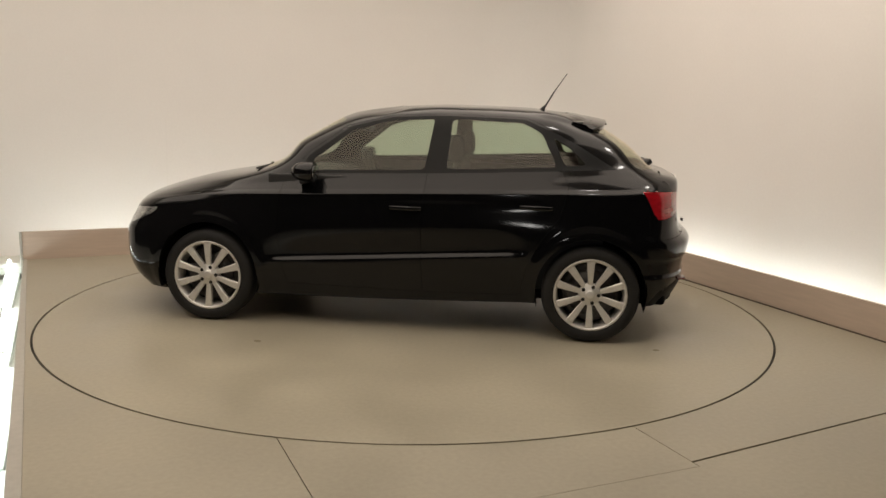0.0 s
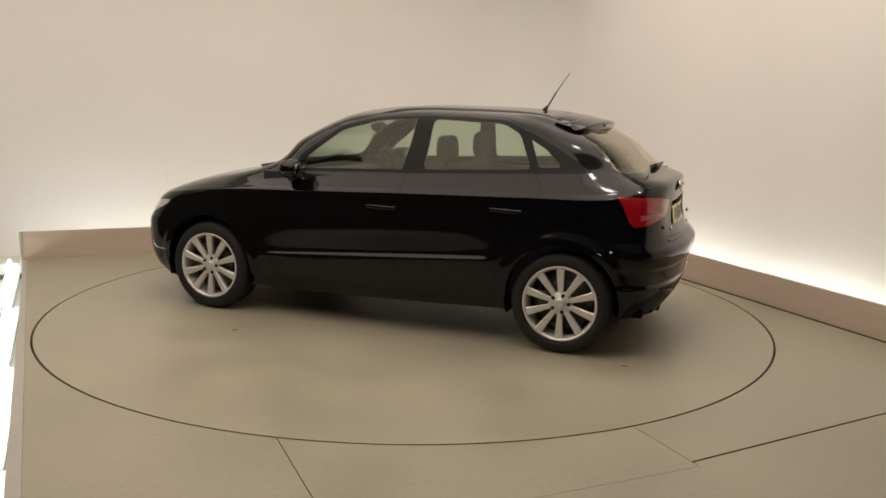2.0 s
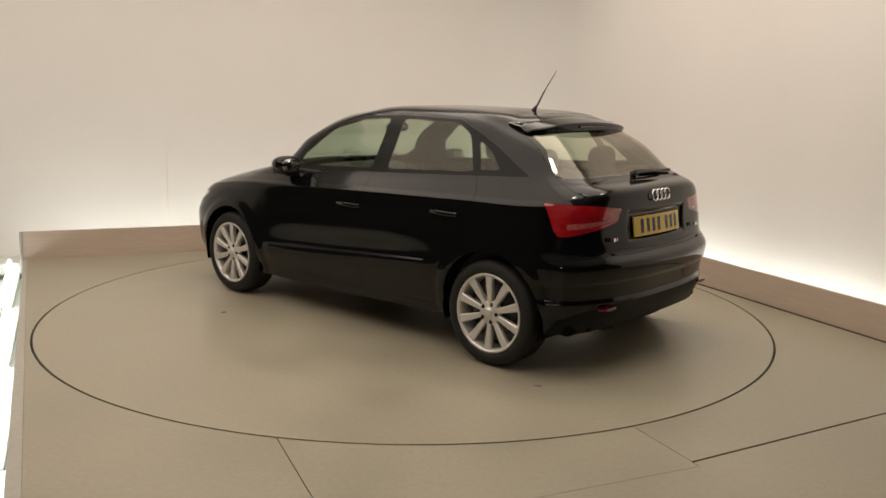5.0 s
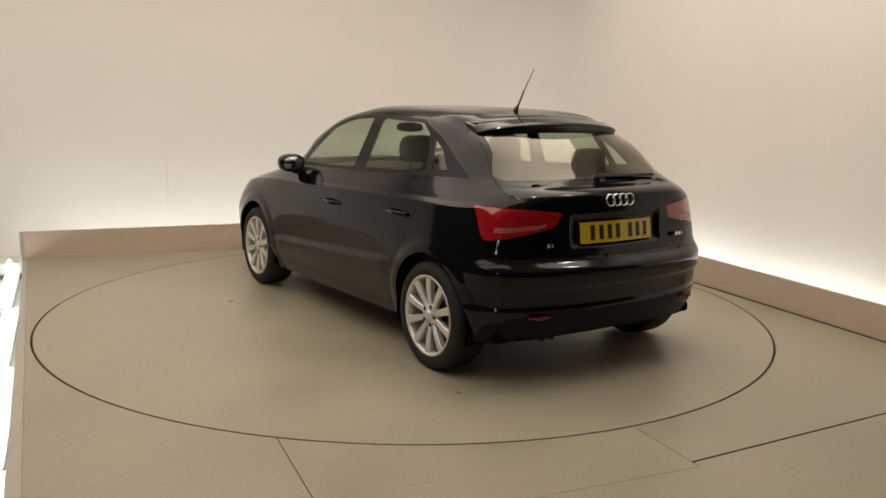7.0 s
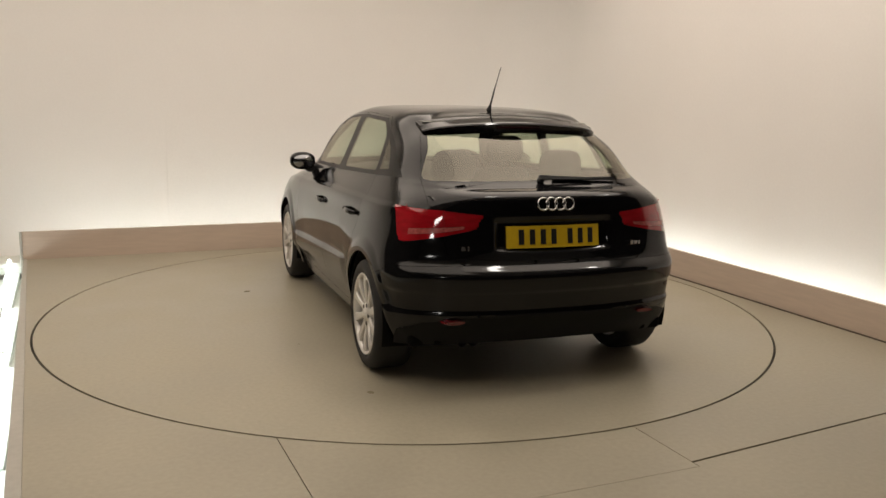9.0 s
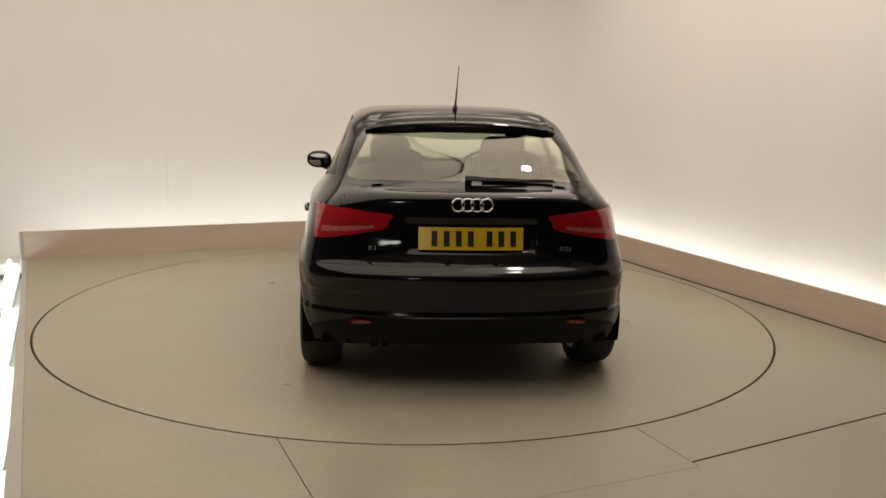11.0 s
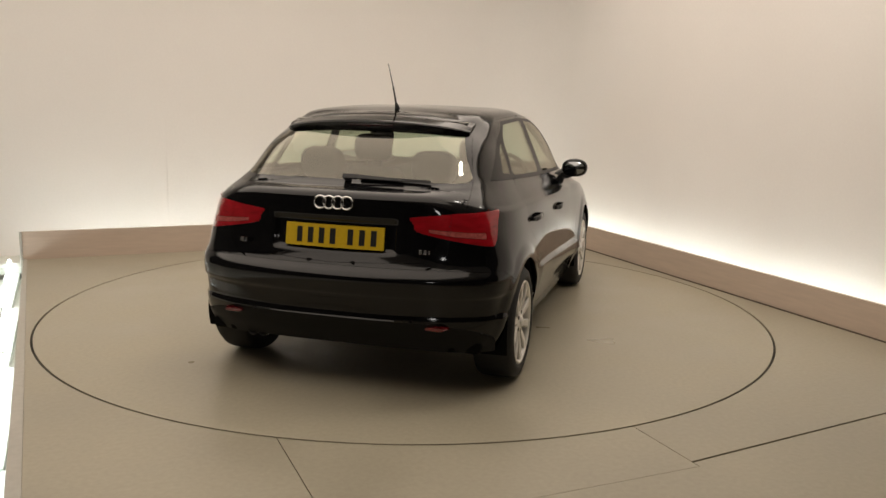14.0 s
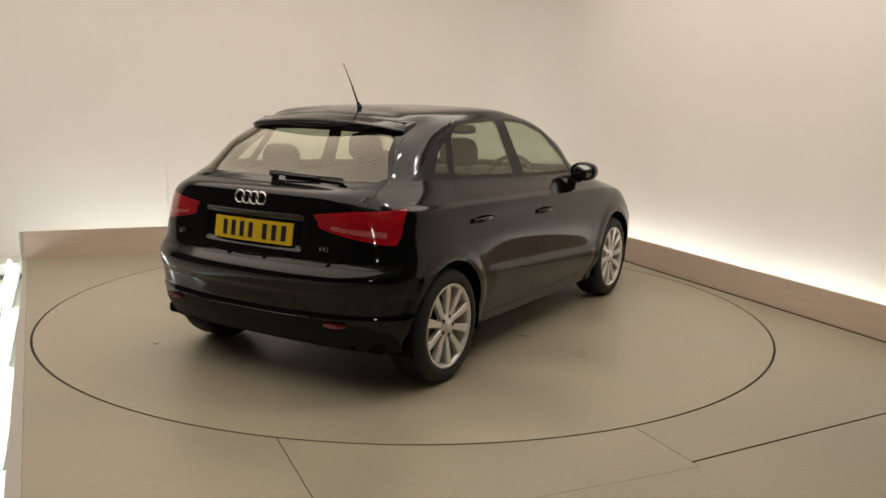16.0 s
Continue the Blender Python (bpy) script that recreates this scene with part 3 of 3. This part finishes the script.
def panel_object(name, V, F, material, parent, mirror, gap=0.0009, depth=0.010, both=False, label=""):
    """One panel with turned-in edges. mirror: it is the right-hand one; both: it spans the middle."""
    used, inv = np.unique(F, return_inverse=True)
    pts, fs = V[used].copy(), inv.reshape(-1, 4)
    if mirror:
        pts[:, 1] *= -1
        fs = fs[:, ::-1]
    if both:
        n = len(pts)
        mid = np.abs(pts[:, 1]) < 1e-5
        other = np.where(mid, np.arange(n), np.arange(n) + n)
        pts = np.concatenate([pts, pts * np.array([1, -1, 1])])
        fs = np.concatenate([fs, other[fs][:, ::-1]])
    e = np.concatenate([fs[:, [i, (i + 1) % 4]] for i in range(4)])
    es = np.sort(e, axis=1)
    key = es[:, 0].astype(np.int64) * 10000000 + es[:, 1]
    _, first, count = np.unique(key, return_index=True, return_counts=True)
    rim = e[first[count == 1]]
    rim = rim[rim[:, 0] != rim[:, 1]]
    # area-weighted normals and the way into the panel
    fn = np.cross(pts[fs[:, 2]] - pts[fs[:, 0]], pts[fs[:, 3]] - pts[fs[:, 1]])
    nrm = np.zeros_like(pts)
    cen = np.zeros_like(pts)
    cnt = np.zeros(len(pts))
    fc = pts[fs].mean(1)
    for i in range(4):
        np.add.at(nrm, fs[:, i], fn)
        np.add.at(cen, fs[:, i], fc)
        np.add.at(cnt, fs[:, i], 1)
    nrm /= np.linalg.norm(nrm, axis=1, keepdims=True) + 1e-12
    b = np.unique(rim)
    way = cen[b] / np.maximum(cnt[b], 1)[:, None] - pts[b]
    pts[b] += way / (np.linalg.norm(way, axis=1, keepdims=True) + 1e-9) * gap
    base = len(pts)
    pos = {v: base + i for i, v in enumerate(b)}
    top = pts[b]
    low = pts[b] - nrm[b] * depth
    allp = np.concatenate([pts, top, low])
    k = len(b)
    flange = [(pos[r[1]], pos[r[0]], pos[r[0]] + k, pos[r[1]] + k) for r in rim]
    keep = np.unique(np.concatenate([fs.ravel(), np.arange(base, base + 2 * k)]))
    remap = np.full(len(allp), -1)
    remap[keep] = np.arange(len(keep))
    faces = []
    for f in np.concatenate([fs, np.array(flange, dtype=fs.dtype).reshape(-1, 4)]):
        q = list(dict.fromkeys(remap[f].tolist()))
        if len(q) > 2:
            faces.append(q)
    me = bpy.data.meshes.new(name)
    me.from_pydata(allp[keep].tolist(), [], faces)
    me.validate()
    me.polygons.foreach_set("use_smooth", [True] * len(me.polygons))
    me.materials.append(material)
    ob = new(name, me)
    ob.parent = parent
    if label:
        ob["label"] = label
    return ob


def revolve(profile, n=64, axis_y=True):
    """A body turned about the y axis from (radius, y) pairs."""
    bm = bmesh.new()
    rows = []
    for r, y in profile:
        rows.append([bm.verts.new((r * math.cos(2 * math.pi * i / n), y, r * math.sin(2 * math.pi * i / n))) for i in range(n)])
    for a, b in zip(rows, rows[1:]):
        for i in range(n):
            bm.faces.new((a[i], a[(i + 1) % n], b[(i + 1) % n], b[i]))
    return bm


def shaped(sections, bm=None):
    """A closed body through loops of equal length."""
    bm = bm or bmesh.new()
    loops = [[bm.verts.new(p) for p in s] for s in sections]
    for a, b in zip(loops, loops[1:]):
        n = len(a)
        for i in range(n):
            bm.faces.new((a[i], a[(i + 1) % n], b[(i + 1) % n], b[i]))
    bm.faces.new(loops[0][::-1])
    bm.faces.new(loops[-1])
    return bm


def oval(cx, cy, cz, ry, rz, n=20, p=2.6, axis="x"):
    """A rounded outline across the x (or z) axis."""
    out = []
    for i in range(n):
        a = 2 * math.pi * i / n
        c, s = math.cos(a), math.sin(a)
        u = math.copysign(abs(c) ** (2 / p), c) * ry
        v = math.copysign(abs(s) ** (2 / p), s) * rz
        out.append((cx, cy + u, cz + v) if axis == "x" else (cx + v, cy + u, cz))
    return out


def build_wheel(parent, x, sgn, spin):
    """Ten-spoke alloy wheel; its outer face looks along its own +y."""
    wheel = part("wheel", revolve([(0.10, -0.09), (0.16, -0.092), (0.19, -0.10), (0.20, -0.15)]), M_DISC_STEEL, parent, "silver ten-spoke alloy wheel with a black tyre", True)
    wheel.matrix_basis = pose(x, sgn * WHEEL_Y, WHEEL_Z, 0, 0, 0 if sgn > 0 else 180)
    part("tyre", revolve([(0.222, -0.20), (0.26, -0.213), (0.288, -0.205), (0.300, -0.185), (0.303, -0.15), (0.303, -0.05), (0.299, -0.022), (0.285, -0.004), (0.262, 0.005), (0.240, 0.004), (0.228, -0.004), (0.219, -0.014)]), M_RUBBER, wheel, "", True)
    part("rim", revolve([(0.225, -0.010), (0.227, -0.003), (0.223, 0.001), (0.217, 0.000), (0.210, -0.006), (0.205, -0.018), (0.202, -0.05), (0.198, -0.20), (0.222, -0.205)]), M_ALLOY, wheel, "silver rim", True)
    for i in range(10):
        a = math.radians(36 * i + spin)
        bm = bmesh.new()
        prof = [(0.045, 0.0145, -0.016), (0.085, 0.0165, -0.014), (0.14, 0.0205, -0.007), (0.192, 0.0235, -0.0045), (0.213, 0.0285, -0.006)]
        loops = []
        for r, w, y in prof:
            loops.append([(r, y, -w * 0.72), (r, y, w * 0.72), (r, y - 0.006, w), (r, y - 0.034, w * 0.8), (r, y - 0.034, -w * 0.8), (r, y - 0.006, -w)])
        shaped(loops, bm)
        bmesh.ops.rotate(bm, verts=bm.verts, cent=(0, 0, 0), matrix=Matrix.Rotation(a, 3, "Y"))
        part("spoke", bm, M_ALLOY, wheel)
    part("hub", revolve([(0.0005, -0.004), (0.026, -0.004), (0.030, -0.008), (0.034, -0.012), (0.062, -0.015), (0.070, -0.022), (0.072, -0.05)], 40), M_ALLOY, wheel, "", True)
    part("hub_cap", revolve([(0.0005, 0.001), (0.022, 0.000), (0.027, -0.003), (0.028, -0.007)], 32), M_ALLOY, wheel, "silver hub cap", True)
    for i in range(5):
        a = math.radians(72 * i + spin + 18)
        x0, z0 = 0.052 * math.cos(a), 0.052 * math.sin(a)
        part("wheel_bolt", rod(bmesh.new(), (x0, -0.024, z0), (x0, -0.0120, z0), 0.0125, 0.0115, 10), M_BLACK, wheel, "dark wheel bolt")
    part("brake_disc", revolve([(0.06, -0.075), (0.145, -0.075), (0.147, -0.082), (0.147, -0.10)], 48), M_DISC_STEEL, wheel, "grey steel brake disc", True)
    bm = box(0.07, 0.15, -0.10, -0.05, -0.05, 0.06, 0.01)
    part("brake_caliper", bm, M_DISC_STEEL, wheel)


def build_seat(parent, x, y, w, top, rest=True):
    """A seat with cushion, leaning back and head restraint; it faces +x."""
    seat = part("seat", shaped([oval(x - 0.24, y, 0.50, w, 0.07), oval(x - 0.1, y, 0.52, w, 0.09), oval(x + 0.15, y, 0.53, w, 0.09), oval(x + 0.26, y, 0.52, w * 0.95, 0.06)]), M_CLOTH, parent, "dark cloth seat", True)
    secs = []
    for f, ww, d in ((0.0, 0.92, 0.07), (0.2, 1.0, 0.085), (0.5, 1.0, 0.08), (0.75, 0.92, 0.07), (0.93, 0.78, 0.055), (1.0, 0.6, 0.03)):
        z = 0.52 + f * (top - 0.52)
        secs.append(oval(x - 0.22 - f * 0.20, y, z, w * ww, d, axis="z"))
    part("backrest", shaped(secs), M_CLOTH, seat, "", True)
    if rest:
        xr = x - 0.44
        secs = [oval(xr, y, top + 0.045 + f * 0.17, 0.13 * k, 0.055 * k, axis="z") for f, k in ((0, 0.7), (0.1, 0.9), (0.35, 1.0), (0.7, 0.98), (0.92, 0.8), (1, 0.5))]
        part("head_restraint", shaped(secs), M_CLOTH, seat, "", True)
        for s in (-0.05, 0.05):
            part("rod", rod(bmesh.new(), (xr + 0.01, y + s, top - 0.04), (xr, y + s, top + 0.08), 0.007), M_CHROME, seat)


def build_car():
    thing = tagged(new("car"), "glossy black five-door hatchback car standing on the turntable", "car")
    V, F, label = body_panels()
    middle = {"body": M_PAINT, "tailgate": M_PAINT, "rear_bumper": M_PAINT, "rear_valance": M_VALANCE, "front_bumper": M_PAINT, "bonnet": M_PAINT, "tailgate_window": M_REAR_GLASS, "windscreen": M_GLASS}
    remarks = {"front_window": "green-tinted side glass", "rear_window": "green-tinted side glass", "quarter_window": "small tinted quarter glass", "tail_lamp": "red tail lamp lens", "tail_lamp_inner": "red tail lamp lens on the tailgate", "head_lamp": "clear headlamp", "tailgate_window": "sloping rear window glass", "windscreen": "windscreen glass", "window_frame": "black window surround", "rear_valance": "matt black lower bumper", "indicator_lens": "pale lower strip of the tail lamp"}
    sides = {"front_door": M_PAINT, "rear_door": M_PAINT, "front_window": M_GLASS, "rear_window": M_GLASS, "quarter_window": M_GLASS, "tail_lamp": M_RED, "tail_lamp_inner": M_RED, "head_lamp": M_CLEAR, "indicator_lens": M_PINK, "window_frame": M_FRAME}
    made = {}
    order = ["body", "front_door", "rear_door", "tailgate", "rear_bumper", "rear_valance", "front_bumper", "bonnet", "window_frame", "front_window", "rear_window", "quarter_window", "tailgate_window", "windscreen", "tail_lamp", "tail_lamp_inner", "indicator_lens", "head_lamp"]
    plain = {"front_window": "side_window", "rear_window": "side_window", "tail_lamp_inner": "tail_lamp"}
    for name in order:
        f = F[label == name]
        if not len(f):
            continue
        if name in middle:
            made[name] = panel_object(name, V, f, middle[name], thing, False, gap=0.0 if "wind" in name else 0.0009, both=True, label=remarks.get(name, ""))
        else:
            for m in (False, True):
                up = made.get("tailgate") if name == "tail_lamp_inner" else thing
                made[name, m] = panel_object(plain.get(name, name), V, f, sides[name], up, m, gap=0.0 if "window" in name else 0.0009, label=remarks.get(name, ""))
    for ob in thing.children_recursive:
        if "window" in ob.name or ob.name.startswith("windscreen"):
            if "frame" not in ob.name:
                ob.visible_shadow = False

    # floor pan, inner walls and wheel housings
    part("floor_pan", box(-1.70, 1.75, -0.74, 0.74, 0.235, 0.30, 0.02), M_UNDER, thing, "dark underbody")
    for s in (-1, 1):
        part("door_lining", box(-1.30, 0.85, min(s * 0.755, s * 0.725), max(s * 0.755, s * 0.725), 0.30, 0.975, 0.01), M_DASH, thing, "dark door lining")
    for x in (-WHEEL_X, WHEEL_X):
        for s in (-1, 1):
            bm = bmesh.new()
            n = 36
            rows = []
            for r, y in ((0.345, 0.845), (0.35, 0.60), (0.02, 0.60)):
                rows.append([bm.verts.new((x + r * math.cos(math.pi * (i / n * 1.2 - 0.1)), s * y, WHEEL_Z + 0.012 + r * math.sin(math.pi * (i / n * 1.2 - 0.1)))) for i in range(n + 1)])
            for a, b in zip(rows, rows[1:]):
                for i in range(n):
                    bm.faces.new((a[i], a[i + 1], b[i + 1], b[i]))
            part("wheel_housing", bm, M_UNDER, thing, "black wheel arch lining", True)
    spin = {(1, 1): 18, (-1, 1): 19, (1, -1): 5, (-1, -1): 20}
    for fx in (1, -1):
        for s in (1, -1):
            build_wheel(thing, fx * WHEEL_X, s, spin[fx, s])

    # cabin
    part("dashboard", shaped([oval(0.98, 0, 0.80, 0.66, 0.14), oval(0.80, 0, 0.83, 0.70, 0.15), oval(0.62, 0, 0.80, 0.71, 0.17), oval(0.50, 0, 0.76, 0.70, 0.15)]), M_DASH, thing, "dark dashboard", True)
    bm = bmesh.new()
    n, k = 40, 10
    R0, r0 = 0.175, 0.016
    grid = [[bm.verts.new(((R0 + r0 * math.cos(2 * math.pi * j / k)) * math.cos(2 * math.pi * i / n), (R0 + r0 * math.cos(2 * math.pi * j / k)) * math.sin(2 * math.pi * i / n), r0 * math.sin(2 * math.pi * j / k))) for j in range(k)] for i in range(n)]
    for i in range(n):
        for j in range(k):
            bm.faces.new((grid[i][j], grid[(i + 1) % n][j], grid[(i + 1) % n][(j + 1) % k], grid[i][(j + 1) % k]))
    wheel = part("steering_wheel", bm, M_DASH, thing, "dark steering wheel", True)
    wheel.matrix_basis = pose(0.40, -0.36, 0.92, 0, -66, 0)
    part("boss", box(-0.15, 0.15, -0.05, 0.05, -0.03, 0.01, 0.02), M_DASH, wheel)
    build_seat(thing, 0.12, 0.36, 0.25, 1.02)
    build_seat(thing, 0.12, -0.36, 0.25, 1.02)
    build_seat(thing, -0.75, 0.33, 0.30, 0.98)
    build_seat(thing, -0.75, -0.33, 0.30, 0.98)
    part("parcel_shelf", box(-1.60, -1.18, -0.56, 0.56, 0.985, 1.005, 0.008), M_DASH, thing, "dark parcel shelf")
    part("cabin_mirror", shaped([oval(0.335, -0.0, 1.255, 0.10, 0.030), oval(0.355, 0, 1.26, 0.115, 0.034), oval(0.375, 0, 1.26, 0.09, 0.025)]), M_DASH, thing, "dark interior mirror", True)
    part("roof_lining", box(-1.15, 0.15, -0.50, 0.50, 1.345, 1.352, 0.003), M_LINING, thing, "pale roof lining")

    # door mirrors
    for s in (1, -1):
        secs = []
        for x, k in ((0.505, 0.86), (0.512, 0.95), (0.53, 1.0), (0.58, 0.96), (0.62, 0.8), (0.645, 0.5), (0.652, 0.25)):
            secs.append(oval(x, s * (0.862 - 0.012 * (1 - k)), 1.003, 0.092 * k, 0.064 * k, 24, 2.35))
        mirror = part("door_mirror", shaped(secs), M_PAINT, thing, "black door mirror", True)
        part("mirror_glass", shaped([oval(0.5035, s * 0.864, 1.003, 0.072, 0.046, 24, 2.35), oval(0.500, s * 0.864, 1.003, 0.070, 0.044, 24, 2.35)]), M_MIRROR, mirror, "mirror glass", True)
        part("mirror_foot", shaped([oval(0.57, s * 0.80, 0.945, 0.045, 0.02), oval(0.62, s * 0.78, 0.935, 0.04, 0.022)]), M_BLACK, mirror)

    # door handles
    for x, z in ((-0.06, 0.795), (-0.875, 0.828)):
        for s in (1, -1):
            y = s * 0.858
            h = part("door_handle", shaped([oval(x - 0.105, y - s * 0.014, z, 0.006, 0.010), oval(x - 0.085, y + s * 0.004, z, 0.010, 0.013), oval(x, y + s * 0.010, z + 0.002, 0.011, 0.014), oval(x + 0.085, y + s * 0.006, z + 0.003, 0.010, 0.013), oval(x + 0.10, y - s * 0.012, z + 0.003, 0.006, 0.010)]), M_PAINT, thing, "black bar door handle", True)
            part("keyhole_cap", shaped([oval(x - 0.112, y - s * 0.010, z + 0.001, 0.004, 0.011), oval(x - 0.10, y + s * 0.002, z + 0.001, 0.006, 0.012), oval(x - 0.088, y - s * 0.002, z + 0.001, 0.004, 0.011)]), M_GLOSSY, h, "", True)

    # roof spoiler
    secs = []
    for i in range(61):
        y = -0.528 + i / 60 * 1.056
        q = (y / 0.528) ** 2
        xe = -1.312 + 0.055 * q + 0.045 * q ** 6
        ze = 1.352 - 0.036 * q - 0.012 * q ** 5
        zb = ze - 0.056 + 0.012 * q + 0.022 * q ** 6
        xr = -1.10 + 0.02 * q
        secs.append([(xr, y, 1.389 - 0.040 * q), (-1.20 + 0.03 * q, y, ze + 0.023), (xe + 0.02, y, ze + 0.005), (xe + 0.006, y, ze + 0.001), (xe, y, ze - 0.006), (xe + 0.012, y, zb + 0.008), (xe + 0.03, y, zb), (-1.22 + 0.03 * q, y, zb - 0.002), (xr - 0.04, y, zb + 0.01)])
    part("roof_spoiler", shaped(secs), M_PAINT, thing, "black roof spoiler", False)
    part("brake_light", box(-1.313, -1.300, -0.13, 0.13, 1.322, 1.333, 0.002), M_SMOKED, thing, "dark smoked high brake light")

    # aerial
    aerial = part("aerial", rod(bmesh.new(), (-0.865, 0, 1.398), (-0.893, 0, 1.440), 0.020, 0.008, 16), M_BLACK, thing, "thin black whip aerial", True)
    bm = rod(bmesh.new(), (-0.890, 0, 1.43), (-0.950, 0, 1.535), 0.0058, 0.0045, 10)
    part("lower_mast", bm, M_BLACK, aerial)
    part("upper_mast", rod(bmesh.new(), (-0.950, 0, 1.535), (-1.034, 0, 1.660), 0.0032, 0.002, 8), M_BLACK, aerial)

    # front wipers at the foot of the windscreen
    for y in (0.42, -0.18):
        w = part("front_wiper", rod(bmesh.new(), (1.03, y, 0.965), (0.98, y - 0.30, 0.992), 0.010, 0.007, 8), M_BLACK, thing, "black front wiper")
        part("wiper_blade", rod(bmesh.new(), (1.0, y + 0.12, 0.985), (0.95, y - 0.42, 1.004), 0.008, 0.006, 8), M_BLACK, w)
    # rear wiper
    wiper = part("rear_wiper", rod(bmesh.new(), (-1.575, 0.0, 1.050), (-1.628, 0.0, 1.072), 0.022, 0.015, 20), M_BLACK, thing, "black rear wiper", True)
    part("wiper_arm", shaped([[(-1.632, 0.018, 1.068), (-1.618, 0.018, 1.060), (-1.606, 0.018, 1.082), (-1.620, 0.018, 1.090)], [(-1.630, -0.10, 1.068), (-1.618, -0.10, 1.062), (-1.608, -0.10, 1.078), (-1.620, -0.10, 1.084)], [(-1.622, -0.30, 1.064), (-1.614, -0.30, 1.060), (-1.608, -0.30, 1.068), (-1.616, -0.30, 1.073)]]), M_BLACK, wiper)
    part("wiper_blade", shaped([[(-1.612, y, 1.060), (-1.600, y, 1.056), (-1.595, y, 1.068), (-1.606, y, 1.074)] for y in (-0.07, -0.25, -0.44)]), M_BLACK, wiper)

    def curved(x0, x1, y0, y1, z0, z1, n=16):
        """A thin plate bent to the tail's curve, its face leaning back."""
        return shaped([[(x + y * y / 5.2 + 0.157 * (z - 0.74), y, z) for x, z in ((x0, z0), (x0, z1), (x1, z1), (x1, z0))] for y in (y0 + (y1 - y0) * i / n for i in range(n + 1))])

    wiper.matrix_basis = pose(-0.010, 0, 0.006)

    # number plate with bars in place of its characters
    plate = part("number_plate", curved(-1.806, -1.797, -0.262, 0.262, 0.742, 0.853), M_PLATE, thing, "yellow number plate with dark bars")
    for i in range(7):
        y = 0.205 - i * 0.060 - (0.033 if i > 3 else 0.0)
        part("bar", curved(-1.8075, -1.8055, y - 0.036, y - 0.007, 0.760, 0.836, 1), M_INK, plate, "dark bar")

    # four chrome rings
    badge = new("tailgate_badge")
    badge.parent = thing
    badge.matrix_basis = pose(-1.797, 0, 0.965, 0, 10, 0)
    for i in range(4):
        bm = bmesh.new()
        n, k = 32, 8
        R0, r0, y0 = 0.031, 0.0045, 0.0705 - i * 0.047
        grid = [[bm.verts.new((r0 * math.sin(2 * math.pi * j / k), y0 + (R0 + r0 * math.cos(2 * math.pi * j / k)) * math.cos(2 * math.pi * i2 / n), (R0 + r0 * math.cos(2 * math.pi * j / k)) * math.sin(2 * math.pi * i2 / n))) for j in range(k)] for i2 in range(n)]
        for a in range(n):
            for j in range(k):
                bm.faces.new((grid[a][j], grid[(a + 1) % n][j], grid[(a + 1) % n][(j + 1) % k], grid[a][(j + 1) % k]))
        part("ring", bm, M_CHROME, badge, "chrome ring", True)
    # small chrome model marks, as plain bars
    for y, w in ((0.50, 0.018), (0.475, 0.008), (-0.455, 0.016), (-0.478, 0.016), (-0.498, 0.008)):
        part("model_mark", box(-1.805, -1.793, y - w / 2, y + w / 2, 0.742, 0.762, 0.001), M_CHROME, thing, "small chrome bar")

    # bumper reflectors, exhaust and latch
    for s in (1, -1):
        part("reflector", shaped([oval(-1.79, s * 0.55, 0.382, 0.055, 0.012), oval(-1.834, s * 0.54, 0.384, 0.048, 0.009)]), M_RED_DARK, thing, "red bumper reflector")
    for y in (0.415, 0.475):
        part("exhaust_pipe", revolve([(0.022, -0.10), (0.026, -0.10), (0.027, 0.06), (0.023, 0.06), (0.021, -0.09)], 20), M_PIPE, thing, "dull dark exhaust tailpipe", True).matrix_basis = pose(-1.70, y, 0.262, 0, 0, 90)
    part("underbody_shield", box(-1.74, -1.56, -0.62, 0.62, 0.245, 0.33, 0.02), M_UNDER, thing, "matt black underbody shield")
    return thing


car = build_car()


# ---- motion of the turntable and the car on it ----
CAR_X, CAR_Y = -0.0047, -0.1957
ANGLE_8, ANGLE_RATE, ANGLE_2, ANGLE_3 = 114.833, -7.1256, -1.2121, 0.5025


def turn(t):
    s = t / 8 - 1
    return ANGLE_8 + ANGLE_RATE * (t - 8) + ANGLE_2 * s * s + ANGLE_3 * s ** 3


def motions():
    times = [0.5 * i for i in range(33)]
    walk(turntable, [(t, pose(0, 0, 0, 0, 0, turn(t))) for t in times])
    walk(car, [(t, pose(0, 0, 0, 0, 0, turn(t)) @ Matrix.Translation((CAR_X, CAR_Y, 0.0))) for t in times])


motions()
